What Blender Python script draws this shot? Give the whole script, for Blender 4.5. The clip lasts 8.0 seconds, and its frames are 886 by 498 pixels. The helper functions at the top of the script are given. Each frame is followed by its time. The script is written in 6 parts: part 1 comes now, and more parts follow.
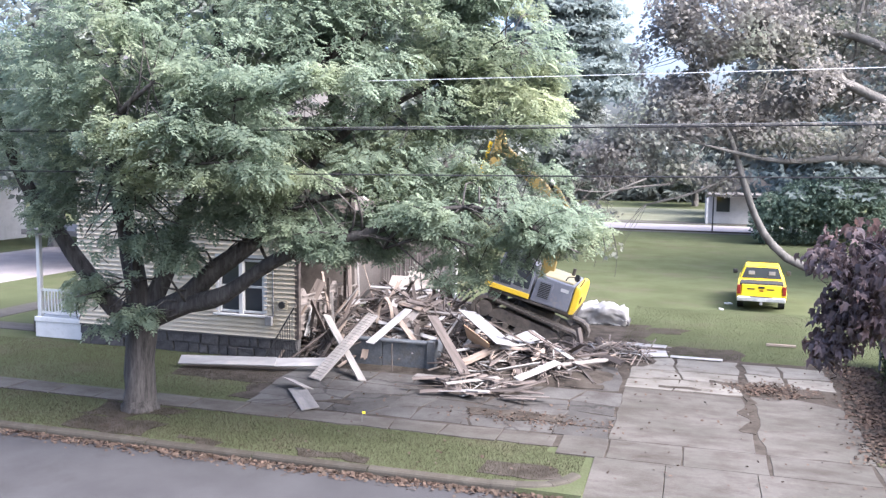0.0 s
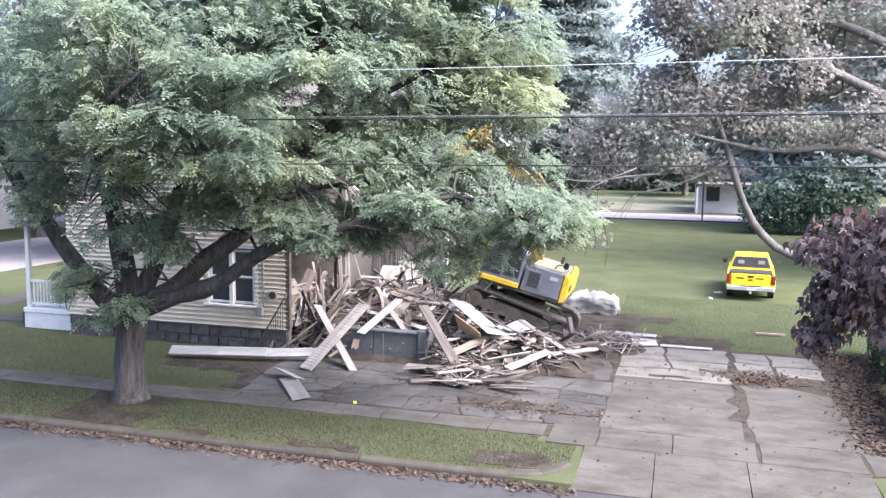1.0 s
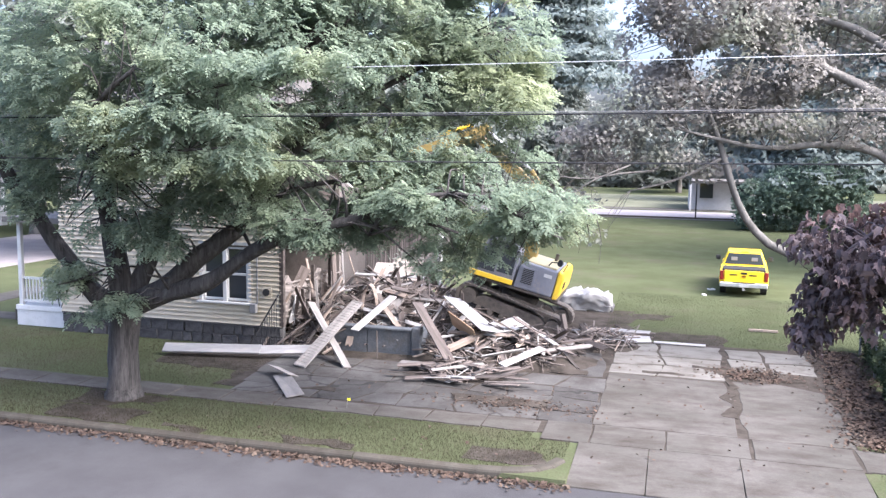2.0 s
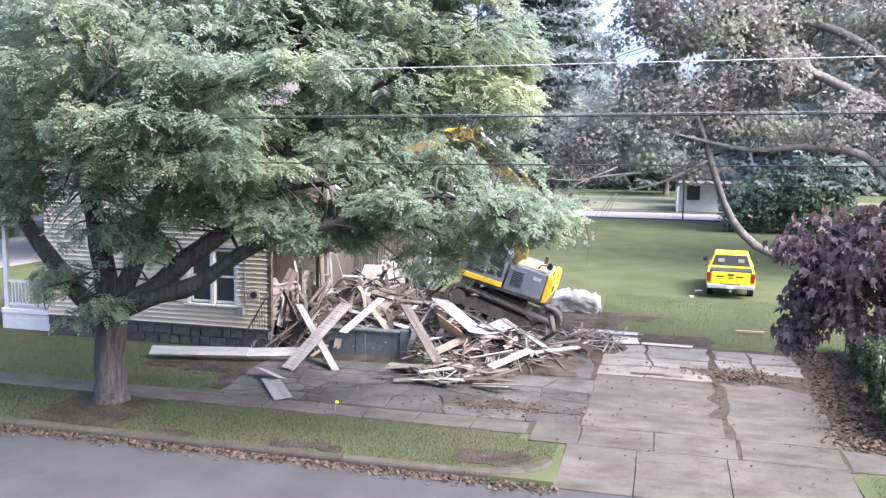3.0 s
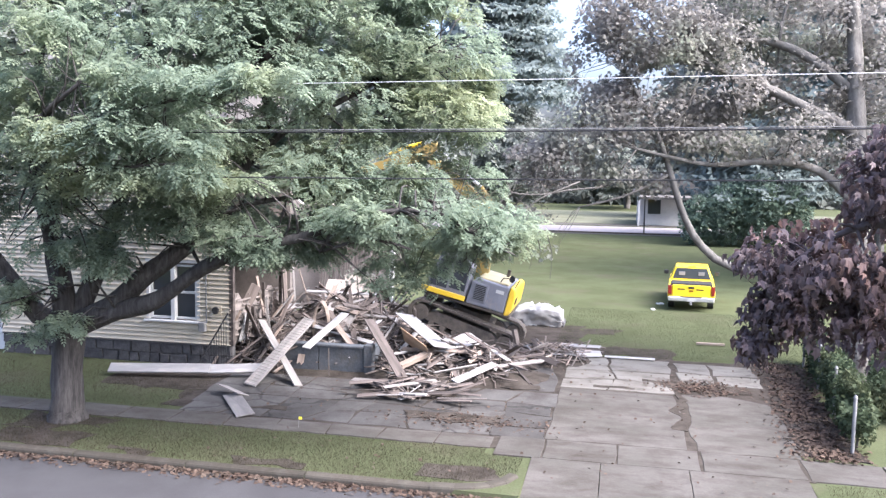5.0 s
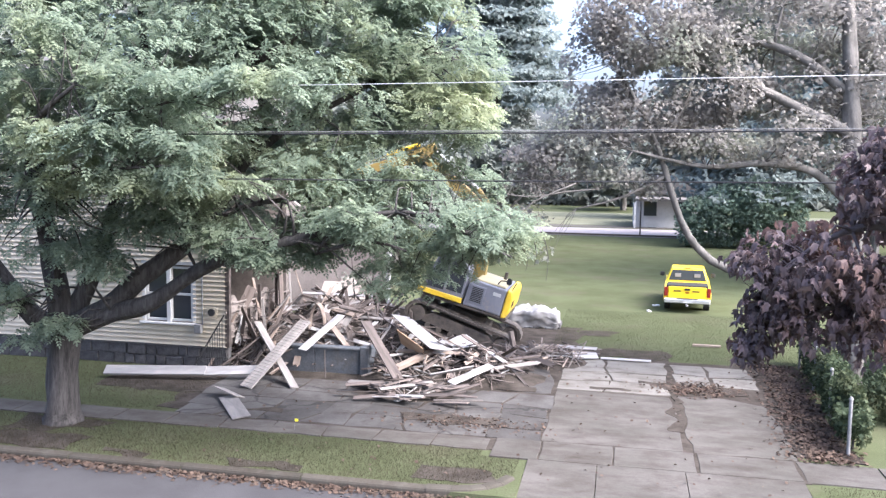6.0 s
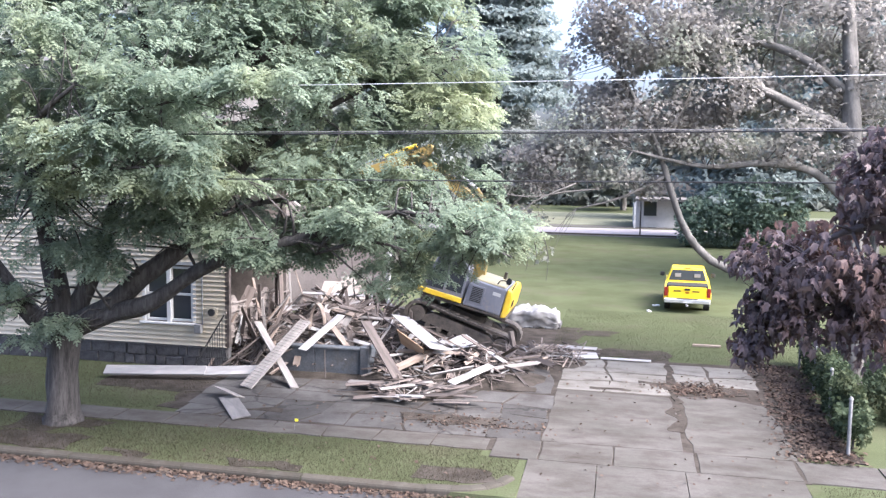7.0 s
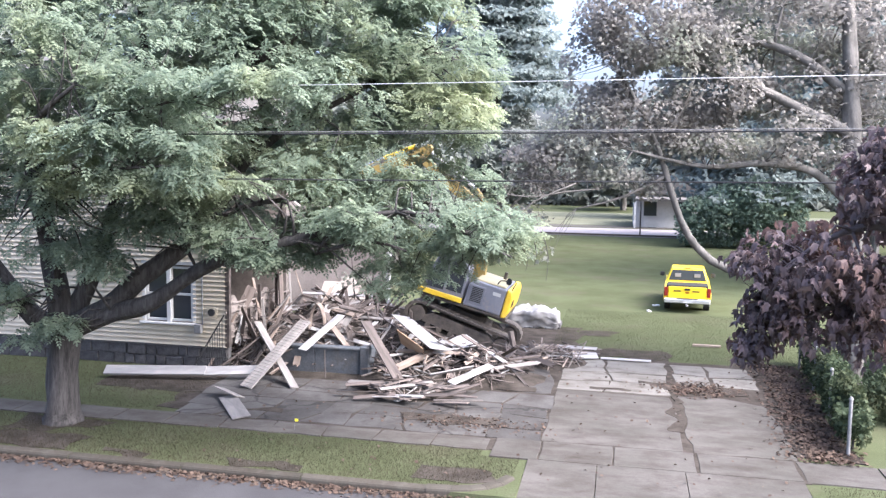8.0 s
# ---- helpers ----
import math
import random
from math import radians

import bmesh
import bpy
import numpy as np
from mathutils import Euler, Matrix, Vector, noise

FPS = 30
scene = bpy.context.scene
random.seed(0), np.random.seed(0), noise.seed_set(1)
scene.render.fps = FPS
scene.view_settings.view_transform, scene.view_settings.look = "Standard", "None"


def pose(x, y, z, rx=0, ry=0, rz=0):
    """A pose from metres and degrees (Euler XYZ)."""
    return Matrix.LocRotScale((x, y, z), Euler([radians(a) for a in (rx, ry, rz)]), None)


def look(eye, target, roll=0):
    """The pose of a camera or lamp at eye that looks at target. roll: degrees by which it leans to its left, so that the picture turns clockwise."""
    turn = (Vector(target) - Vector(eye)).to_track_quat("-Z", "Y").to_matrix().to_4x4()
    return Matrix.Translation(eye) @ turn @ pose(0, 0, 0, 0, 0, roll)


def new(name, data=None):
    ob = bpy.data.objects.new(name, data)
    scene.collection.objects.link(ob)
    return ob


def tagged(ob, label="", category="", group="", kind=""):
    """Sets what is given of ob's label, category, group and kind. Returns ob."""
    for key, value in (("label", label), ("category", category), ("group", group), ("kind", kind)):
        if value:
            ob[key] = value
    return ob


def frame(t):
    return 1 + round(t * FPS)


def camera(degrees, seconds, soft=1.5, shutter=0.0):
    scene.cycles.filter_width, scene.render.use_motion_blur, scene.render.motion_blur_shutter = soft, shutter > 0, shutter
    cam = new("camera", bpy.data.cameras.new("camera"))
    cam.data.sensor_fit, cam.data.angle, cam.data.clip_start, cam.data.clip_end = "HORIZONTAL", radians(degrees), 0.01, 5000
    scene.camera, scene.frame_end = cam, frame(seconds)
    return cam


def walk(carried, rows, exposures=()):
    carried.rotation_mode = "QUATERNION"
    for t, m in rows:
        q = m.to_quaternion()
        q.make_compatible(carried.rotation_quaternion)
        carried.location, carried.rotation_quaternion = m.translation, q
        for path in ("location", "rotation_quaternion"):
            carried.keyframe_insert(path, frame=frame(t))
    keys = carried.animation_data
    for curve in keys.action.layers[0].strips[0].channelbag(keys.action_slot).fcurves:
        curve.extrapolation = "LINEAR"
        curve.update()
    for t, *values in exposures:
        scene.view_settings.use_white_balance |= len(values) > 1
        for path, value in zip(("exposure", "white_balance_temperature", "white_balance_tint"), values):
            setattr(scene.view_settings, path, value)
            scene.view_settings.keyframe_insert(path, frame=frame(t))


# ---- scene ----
cam = camera(55.0, 8.0, soft=1.4)
# seconds, x, y, z, pitch, roll, yaw
PATH = [
    (0.0, 0.0, 0.0, 5.5, -5.747, -0.847, 16.433),
    (0.5, 0.0, 0.0, 5.5, -5.958, -0.791, 16.321),
    (1.0, 0.0, 0.0, 5.5, -6.425, -0.804, 15.798),
    (1.5, 0.0, 0.0, 5.5, -6.629, -0.826, 15.493),
    (3.0, 0.0, 0.0, 5.5, -6.473, -0.828, 14.591),
    (3.5, 0.0, 0.0, 5.5, -5.696, -0.871, 12.872),
    (4.0, 0.0, 0.0, 5.5, -5.387, -0.860, 12.697),
    (4.5, 0.0, 0.0, 5.5, -5.520, -0.867, 12.430),
    (6.0, 0.0, 0.0, 5.5, -5.350, -0.900, 11.900),
    (7.0, 0.0, 0.0, 5.5, -5.35, -0.9, 11.9),
    (8.0, 0.0, 0.0, 5.5, -5.35, -0.9, 11.9),
]
walk(cam, [(t, pose(x, y, z, 90 + p, r, w)) for t, x, y, z, p, r, w in PATH],
     exposures=[(0.0, 2.9, 5420, 14), (8.0, 2.9, 5420, 14)])

# ---- light: a bright, hazy sky with a veiled sun ----
SUN_EL, SUN_AZ = 46.0, 102.0
world = bpy.data.worlds.new("sky")
scene.world = world
world.use_nodes = True
wn = world.node_tree
sky = wn.nodes.new("ShaderNodeTexSky")
sky.sky_type = "NISHITA"
sky.sun_disc = False
sky.sun_elevation, sky.sun_rotation = radians(SUN_EL), radians(SUN_AZ)
sky.air_density, sky.dust_density, sky.ozone_density = 0.8, 10.0, 0.6
wn.nodes["Background"].inputs["Strength"].default_value = 0.15
wn.links.new(sky.outputs[0], wn.nodes["Background"].inputs["Color"])
sun = new("sun", bpy.data.lights.new("sun", "SUN"))
sun.data.energy, sun.data.angle, sun.data.color = 0.24, radians(100), (1.0, 0.96, 0.9)
sun.matrix_world = look((30 * math.sin(radians(SUN_AZ)), 30 * math.cos(radians(SUN_AZ)), 30 * math.tan(radians(SUN_EL))), (0, 0, 0))

# ---- materials ----


def shade(name, c1, c2, scale=2.0, rough=0.8, bump=0.2, metal=0.0, fine=30.0, dirt=None, dirt_scale=0.7, dirt_amount=0.4,
          vary=0.0, island=False, stretch=(1, 1, 1), grain=0.25, spec=0.3, crack=0.0):
    """A surface of two tones with grain, stains and relief; vary: brightness from object to object."""
    m = bpy.data.materials.new(name)
    m.use_nodes = True
    nt = m.node_tree
    N, L = nt.nodes.new, nt.links.new
    b = nt.nodes["Principled BSDF"]
    co = N("ShaderNodeTexCoord")
    mp = N("ShaderNodeMapping")
    mp.inputs["Scale"].default_value = stretch
    L(co.outputs["Object"], mp.inputs["Vector"])
    n1 = N("ShaderNodeTexNoise")
    n1.inputs["Scale"].default_value, n1.inputs["Detail"].default_value, n1.inputs["Roughness"].default_value = scale, 6, 0.65
    n2 = N("ShaderNodeTexNoise")
    n2.inputs["Scale"].default_value, n2.inputs["Detail"].default_value = fine, 4
    for n in (n1, n2):
        L(mp.outputs["Vector"], n.inputs["Vector"])
    r1 = N("ShaderNodeValToRGB")
    r1.color_ramp.elements[0].position, r1.color_ramp.elements[1].position = 0.36, 0.64
    r1.color_ramp.elements[0].color, r1.color_ramp.elements[1].color = (*c1, 1), (*c2, 1)
    L(n1.outputs["Fac"], r1.inputs["Fac"])
    col = r1.outputs["Color"]
    if dirt:
        n3 = N("ShaderNodeTexNoise")
        n3.inputs["Scale"].default_value, n3.inputs["Detail"].default_value, n3.inputs["Roughness"].default_value = dirt_scale, 8, 0.7
        L(mp.outputs["Vector"], n3.inputs["Vector"])
        r3 = N("ShaderNodeValToRGB")
        r3.color_ramp.elements[0].position, r3.color_ramp.elements[1].position = 0.62 - 0.3 * dirt_amount, 0.72
        r3.color_ramp.elements[0].color, r3.color_ramp.elements[1].color = (0, 0, 0, 1), (1, 1, 1, 1)
        L(n3.outputs["Fac"], r3.inputs["Fac"])
        mx = N("ShaderNodeMix")
        mx.data_type = "RGBA"
        L(r3.outputs["Color"], mx.inputs["Factor"])
        L(col, mx.inputs["A"])
        mx.inputs["B"].default_value = (*dirt, 1)
        col = mx.outputs["Result"]
    if crack:
        wob = N("ShaderNodeTexNoise")
        wob.inputs["Scale"].default_value, wob.inputs["Detail"].default_value = 1.3, 5
        L(mp.outputs["Vector"], wob.inputs["Vector"])
        add = N("ShaderNodeVectorMath")
        add.operation = "MULTIPLY_ADD"
        add.inputs[1].default_value = (0.9, 0.9, 0.9)
        L(wob.outputs["Color"], add.inputs[0])
        L(mp.outputs["Vector"], add.inputs[2])
        vo = N("ShaderNodeTexVoronoi")
        vo.feature = "DISTANCE_TO_EDGE"
        vo.inputs["Scale"].default_value = crack
        L(add.outputs[0], vo.inputs["Vector"])
        rc = N("ShaderNodeValToRGB")
        rc.color_ramp.elements[0].position, rc.color_ramp.elements[1].position = 0.004, 0.016
        rc.color_ramp.elements[0].color, rc.color_ramp.elements[1].color = (0.75, 0.75, 0.75, 1), (0, 0, 0, 1)
        L(vo.outputs["Distance"], rc.inputs["Fac"])
        mk = N("ShaderNodeMix")
        mk.data_type = "RGBA"
        L(rc.outputs["Color"], mk.inputs["Factor"])
        L(col, mk.inputs["A"])
        mk.inputs["B"].default_value = (*[0.45 * v for v in c1], 1)
        col = mk.outputs["Result"]
    hs = N("ShaderNodeHueSaturation")
    L(col, hs.inputs["Color"])
    ma = N("ShaderNodeMath")
    ma.operation = "MULTIPLY_ADD"
    ma.inputs[1].default_value, ma.inputs[2].default_value = 2 * grain, 1 - grain
    L(n2.outputs["Fac"], ma.inputs[0])
    val = ma.outputs[0]
    if vary:
        rnd = N("ShaderNodeNewGeometry") if island else N("ShaderNodeObjectInfo")
        mb = N("ShaderNodeMath")
        mb.operation = "MULTIPLY_ADD"
        mb.inputs[1].default_value, mb.inputs[2].default_value = 2 * vary, 1 - vary
        L(rnd.outputs["Random Per Island" if island else "Random"], mb.inputs[0])
        mc = N("ShaderNodeMath")
        mc.operation = "MULTIPLY"
        L(val, mc.inputs[0])
        L(mb.outputs[0], mc.inputs[1])
        val = mc.outputs[0]
    L(val, hs.inputs["Value"])
    L(hs.outputs["Color"], b.inputs["Base Color"])
    b.inputs["Roughness"].default_value, b.inputs["Metallic"].default_value = rough, metal
    b.inputs["Specular IOR Level"].default_value = spec
    if bump:
        bp = N("ShaderNodeBump")
        bp.inputs["Strength"].default_value, bp.inputs["Distance"].default_value = bump, 0.02
        L(n2.outputs["Fac"], bp.inputs["Height"])
        L(bp.outputs["Normal"], b.inputs["Normal"])
    return m


def leaf_shade(name, c1, c2, c3, trans=0.35, patch=0.6, gloss=0.3):
    """Leaves: colour from leaf to leaf and from bough to bough, with light passing through."""
    m = bpy.data.materials.new(name)
    m.use_nodes = True
    nt = m.node_tree
    N, L = nt.nodes.new, nt.links.new
    b = nt.nodes["Principled BSDF"]
    out = nt.nodes["Material Output"]
    g = N("ShaderNodeNewGeometry")
    r = N("ShaderNodeValToRGB")
    r.color_ramp.elements[0].color, r.color_ramp.elements[1].color = (*c1, 1), (*c2, 1)
    L(g.outputs["Random Per Island"], r.inputs["Fac"])
    co = N("ShaderNodeTexCoord")
    n = N("ShaderNodeTexNoise")
    n.inputs["Scale"].default_value, n.inputs["Detail"].default_value = patch, 3
    L(co.outputs["Object"], n.inputs["Vector"])
    r2 = N("ShaderNodeValToRGB")
    r2.color_ramp.elements[0].position, r2.color_ramp.elements[1].position = 0.5, 0.68
    r2.color_ramp.elements[0].color, r2.color_ramp.elements[1].color = (0, 0, 0, 1), (0.85, 0.85, 0.85, 1)
    L(n.outputs["Fac"], r2.inputs["Fac"])
    mx = N("ShaderNodeMix")
    mx.data_type = "RGBA"
    L(r2.outputs["Color"], mx.inputs["Factor"])
    L(r.outputs["Color"], mx.inputs["A"])
    mx.inputs["B"].default_value = (*c3, 1)
    L(mx.outputs["Result"], b.inputs["Base Color"])
    b.inputs["Roughness"].default_value, b.inputs["Specular IOR Level"].default_value = 0.6, gloss
    t = N("ShaderNodeBsdfTranslucent")
    L(mx.outputs["Result"], t.inputs["Color"])
    ms = N("ShaderNodeMixShader")
    ms.inputs["Fac"].default_value = trans
    L(b.outputs[0], ms.inputs[1])
    L(t.outputs[0], ms.inputs[2])
    L(ms.outputs[0], out.inputs["Surface"])
    return m


def glass_shade(name, tint=(0.03, 0.035, 0.04), rough=0.06):
    """Dark window glass before an unlit inside."""
    m = bpy.data.materials.new(name)
    m.use_nodes = True
    b = m.node_tree.nodes["Principled BSDF"]
    b.inputs["Base Color"].default_value = (*tint, 1)
    b.inputs["Roughness"].default_value = rough
    b.inputs["IOR"].default_value = 1.5
    return m


M = dict(
    lawn=shade("lawn", (0.048, 0.055, 0.029), (0.062, 0.07, 0.038), 0.5, 0.95, 0.6, fine=22, dirt=(0.066, 0.062, 0.042), dirt_scale=0.35, dirt_amount=0.35, grain=0.35, spec=0.0),
    asphalt=shade("asphalt", (0.037, 0.036, 0.037), (0.047, 0.046, 0.047), 0.8, 0.85, 0.35, fine=60, dirt=(0.033, 0.032, 0.032), dirt_scale=0.6, dirt_amount=0.2, spec=0.08),
    concrete=shade("concrete", (0.053, 0.050, 0.043), (0.075, 0.069, 0.062), 0.7, 0.9, 0.25, fine=35, dirt=(0.034, 0.029, 0.024), dirt_scale=1.5, dirt_amount=0.6, vary=0.08, grain=0.2, stretch=(0.7, 1.3, 1), spec=0.08),
    forecourt=shade("dirty_concrete", (0.042, 0.040, 0.037), (0.065, 0.062, 0.058), 0.9, 0.95, 0.3, fine=30, dirt=(0.030, 0.026, 0.023), dirt_scale=1.2, dirt_amount=0.45, vary=0.2, grain=0.24, spec=0.08, crack=0.3),
    worn=shade("worn_concrete", (0.092, 0.086, 0.075), (0.127, 0.120, 0.107), 0.9, 0.9, 0.25, fine=35, dirt=(0.049, 0.042, 0.035), dirt_scale=1.6, dirt_amount=0.45, vary=0.1, grain=0.2, stretch=(0.7, 1.3, 1), spec=0.08),
    dry_grass=shade("dry_grass", (0.085, 0.09, 0.064), (0.12, 0.122, 0.09), 0.3, 0.95, 0.4, fine=12, spec=0.0),
    kerb=shade("kerb_stone", (0.042, 0.039, 0.032), (0.065, 0.059, 0.050), 2.5, 0.9, 0.3, spec=0.0, fine=40, dirt=(0.034, 0.029, 0.023), dirt_scale=1.2, dirt_amount=0.6, vary=0.12),
    soil=shade("soil", (0.03, 0.026, 0.022), (0.056, 0.049, 0.042), 2.0, 0.95, 0.7, fine=25, spec=0.0),
    siding=shade("cream_siding", (0.36, 0.318, 0.24), (0.41, 0.365, 0.28), 1.2, 0.6, 0.05, fine=20, dirt=(0.25, 0.22, 0.18), dirt_scale=0.9, dirt_amount=0.15, vary=0.05, grain=0.06),
    white=shade("white_paint", (0.413, 0.413, 0.405), (0.488, 0.488, 0.480), 2.0, 0.55, 0.08, fine=25, dirt=(0.338, 0.323, 0.300), dirt_scale=2.0, dirt_amount=0.15, vary=0.06, grain=0.06),
    foundation=shade("foundation_stone", (0.036, 0.035, 0.036), (0.068, 0.065, 0.065), 5.0, 0.9, 1.0, fine=22, vary=0.18),
    mortar=shade("mortar", (0.055, 0.054, 0.053), (0.09, 0.088, 0.086), 4.0, 0.95, 0.3),
    bluewall=shade("painted_block", (0.051, 0.056, 0.063), (0.085, 0.093, 0.102), 2.5, 0.8, 0.25, fine=20, dirt=(0.068, 0.061, 0.054), dirt_scale=1.5, dirt_amount=0.4),
    plaster=shade("plaster", (0.288, 0.248, 0.224), (0.352, 0.308, 0.276), 1.2, 0.9, 0.1, fine=15, dirt=(0.176, 0.152, 0.132), dirt_scale=0.9, dirt_amount=0.35),
    lath=shade("old_lath", (0.1, 0.088, 0.078), (0.16, 0.14, 0.125), 2.0, 0.9, 0.3, fine=30, vary=0.3),
    roof=shade("shingle", (0.065, 0.062, 0.060), (0.100, 0.095, 0.090), 3.0, 0.95, 0.4, fine=30, vary=0.2),
    bark=shade("bark", (0.021, 0.019, 0.018), (0.060, 0.055, 0.051), 11.0, 0.95, 1.0, fine=30, stretch=(1, 1, 0.14), grain=0.5),
    bark_grey=shade("grey_bark", (0.08, 0.075, 0.068), (0.14, 0.132, 0.12), 4.0, 0.95, 0.8, fine=20, stretch=(1, 1, 0.5), grain=0.3),
    bark_near=shade("twig_bark", (0.06, 0.045, 0.045), (0.1, 0.08, 0.075), 8.0, 0.9, 0.5),
    leaf_a=leaf_shade("green_leaf", (0.163, 0.209, 0.155), (0.223, 0.271, 0.194), (0.288, 0.318, 0.188), 0.62, 0.45, 0.08),
    leaf_b=leaf_shade("brown_leaf", (0.21, 0.202, 0.192), (0.28, 0.265, 0.238), (0.245, 0.272, 0.21), 0.62, 0.5, 0.08),
    leaf_c=leaf_shade("copper_leaf", (0.067, 0.052, 0.056), (0.134, 0.096, 0.095), (0.246, 0.146, 0.112), 0.35, 1.6, 0.4),
    # far leaves and spruce needles: greyed and paled, haze mixed into the colour
    leaf_d=leaf_shade("hazed_far_leaf", (0.136, 0.155, 0.136), (0.186, 0.205, 0.177), (0.198, 0.205, 0.186), 0.5, 0.2, 0.1),
    leaf_e=leaf_shade("hazed_needle", (0.153, 0.187, 0.178), (0.212, 0.246, 0.234), (0.187, 0.221, 0.204), 0.5, 0.3, 0.1),
    leaf_h=leaf_shade("hedge_leaf", (0.03, 0.042, 0.026), (0.055, 0.072, 0.038), (0.08, 0.09, 0.048), 0.3, 0.9, 0.05),
    leaf_bush=leaf_shade("bush_leaf", (0.13, 0.18, 0.145), (0.2, 0.26, 0.2), (0.19, 0.24, 0.17), 0.55, 0.4, 0.1),
    # boom yellow dulled to put the dust haze into its colour; dirt besides
    boom=shade("hazed_yellow", (0.238, 0.174, 0.051), (0.306, 0.225, 0.072), 1.5, 0.6, 0.1, fine=20, dirt=(0.128, 0.102, 0.064), dirt_scale=2.0, dirt_amount=0.5, grain=0.1),
    hood=shade("faded_yellow", (0.288, 0.245, 0.130), (0.331, 0.288, 0.173), 1.5, 0.5, 0.05, grain=0.06),
    ceiling_sheet=shade("pale_board", (0.220, 0.187, 0.154), (0.275, 0.237, 0.198), 1.5, 0.8, 0.1),
    fallen=leaf_shade("fallen_leaf", (0.042, 0.03, 0.024), (0.082, 0.06, 0.046), (0.07, 0.056, 0.044), 0.1, 2.0, 0.03),
    # near blades: olive-brown, and darkened further to stand in for tree shade
    blade=leaf_shade("shaded_blade", (0.024, 0.021, 0.012), (0.037, 0.031, 0.018), (0.040, 0.030, 0.022), 0.3, 1.1, 0.05),
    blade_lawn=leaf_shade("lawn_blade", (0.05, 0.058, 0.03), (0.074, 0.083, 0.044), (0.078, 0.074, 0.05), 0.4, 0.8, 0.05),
    wood_old=shade("weathered_board", (0.049, 0.040, 0.035), (0.102, 0.085, 0.075), 1.5, 0.9, 0.3, fine=14, stretch=(0.4, 4, 4), vary=0.5),
    wood_pale=shade("broken_pine", (0.16, 0.125, 0.1), (0.25, 0.205, 0.168), 1.5, 0.8, 0.2, fine=14, stretch=(0.4, 4, 4), vary=0.3),
    wood_white=shade("painted_board", (0.178, 0.173, 0.165), (0.255, 0.246, 0.238), 1.0, 0.6, 0.1, fine=12, dirt=(0.306, 0.272, 0.238), dirt_scale=2.2, dirt_amount=0.25, vary=0.12, stretch=(0.4, 2, 2)),
    wood_grey=shade("grey_board", (0.135, 0.125, 0.115), (0.198, 0.184, 0.171), 1.2, 0.85, 0.15, fine=14, dirt=(0.225, 0.198, 0.171), dirt_scale=1.8, dirt_amount=0.25, vary=0.2, stretch=(0.4, 3, 3)),
    plywood=shade("plywood", (0.4, 0.27, 0.17), (0.5, 0.36, 0.24), 1.5, 0.8, 0.1, fine=16, stretch=(0.5, 3, 3)),
    yellow=shade("yellow_paint", (0.62, 0.42, 0.025), (0.7, 0.48, 0.04), 1.5, 0.4, 0.04, fine=20, dirt=(0.36, 0.26, 0.1), dirt_scale=2.5, dirt_amount=0.2, grain=0.05),
    truck=shade("truck_yellow", (0.6, 0.44, 0.012), (0.66, 0.49, 0.018), 1.0, 0.3, 0.0, grain=0.03, spec=0.35),
    panel=shade("grey_panel", (0.135, 0.14, 0.165), (0.175, 0.18, 0.205), 1.5, 0.5, 0.05, dirt=(0.22, 0.2, 0.18), dirt_scale=2.0, dirt_amount=0.25, grain=0.06),
    steel=shade("track_steel", (0.045, 0.04, 0.036), (0.1, 0.087, 0.074), 4.0, 0.8, 0.4, metal=0.2, fine=30, dirt=(0.12, 0.1, 0.08), dirt_scale=3.0, dirt_amount=0.5),
    chrome=shade("steel_rod", (0.65, 0.65, 0.65), (0.75, 0.75, 0.75), 2.0, 0.25, 0.0, metal=0.9),
    bumper=shade("bumper_metal", (0.5, 0.5, 0.5), (0.6, 0.6, 0.6), 2.0, 0.35, 0.02, metal=0.7),
    black=shade("black_rubber", (0.02, 0.02, 0.02), (0.04, 0.04, 0.04), 5.0, 0.9, 0.2, spec=0.1),
    grey=shade("grey_metal", (0.15, 0.15, 0.15), (0.21, 0.21, 0.21), 4.0, 0.6, 0.1, metal=0.2),
    red=shade("red_lens", (0.13, 0.016, 0.012), (0.18, 0.022, 0.016), 3.0, 0.25, 0.0),
    tarp=shade("plastic_wrap", (0.180, 0.174, 0.165), (0.240, 0.234, 0.225), 2.5, 0.45, 0.4, fine=8, dirt=(0.120, 0.108, 0.096), dirt_scale=2.0, dirt_amount=0.3),
    cable=shade("cable", (0.02, 0.02, 0.022), (0.035, 0.035, 0.038), 3.0, 0.95, 0.0, spec=0.05),
    cable_bare=shade("bare_cable", (0.6, 0.6, 0.6), (0.7, 0.7, 0.7), 3.0, 0.4, 0.0, metal=0.5),
    glass=glass_shade("window_glass"),
    flag=shade("flag_yellow", (0.8, 0.7, 0.02), (0.85, 0.75, 0.04), 5.0, 0.6, 0.0),
    road_pink=shade("pale_asphalt", (0.17, 0.155, 0.155), (0.22, 0.2, 0.198), 0.5, 0.9, 0.2, fine=30, spec=0.08),
)

# ---- geometry helpers ----


def mesh_of(name, bm, mat, smooth=False):
    me = bpy.data.meshes.new(name)
    bmesh.ops.recalc_face_normals(bm, faces=bm.faces)
    bm.to_mesh(me)
    bm.free()
    if smooth:
        me.polygons.foreach_set("use_smooth", [True] * len(me.polygons))
    me.materials.append(mat)
    return me


def part(name, bm, mat, parent=None, label="", at=None, smooth=False):
    """One mesh object, under a thing or under a part."""
    ob = new(name, mesh_of(name, bm, mat, smooth))
    if parent:
        ob.parent = parent
    if at is not None:
        ob.matrix_basis = at
    if label:
        ob["label"] = label
    return ob


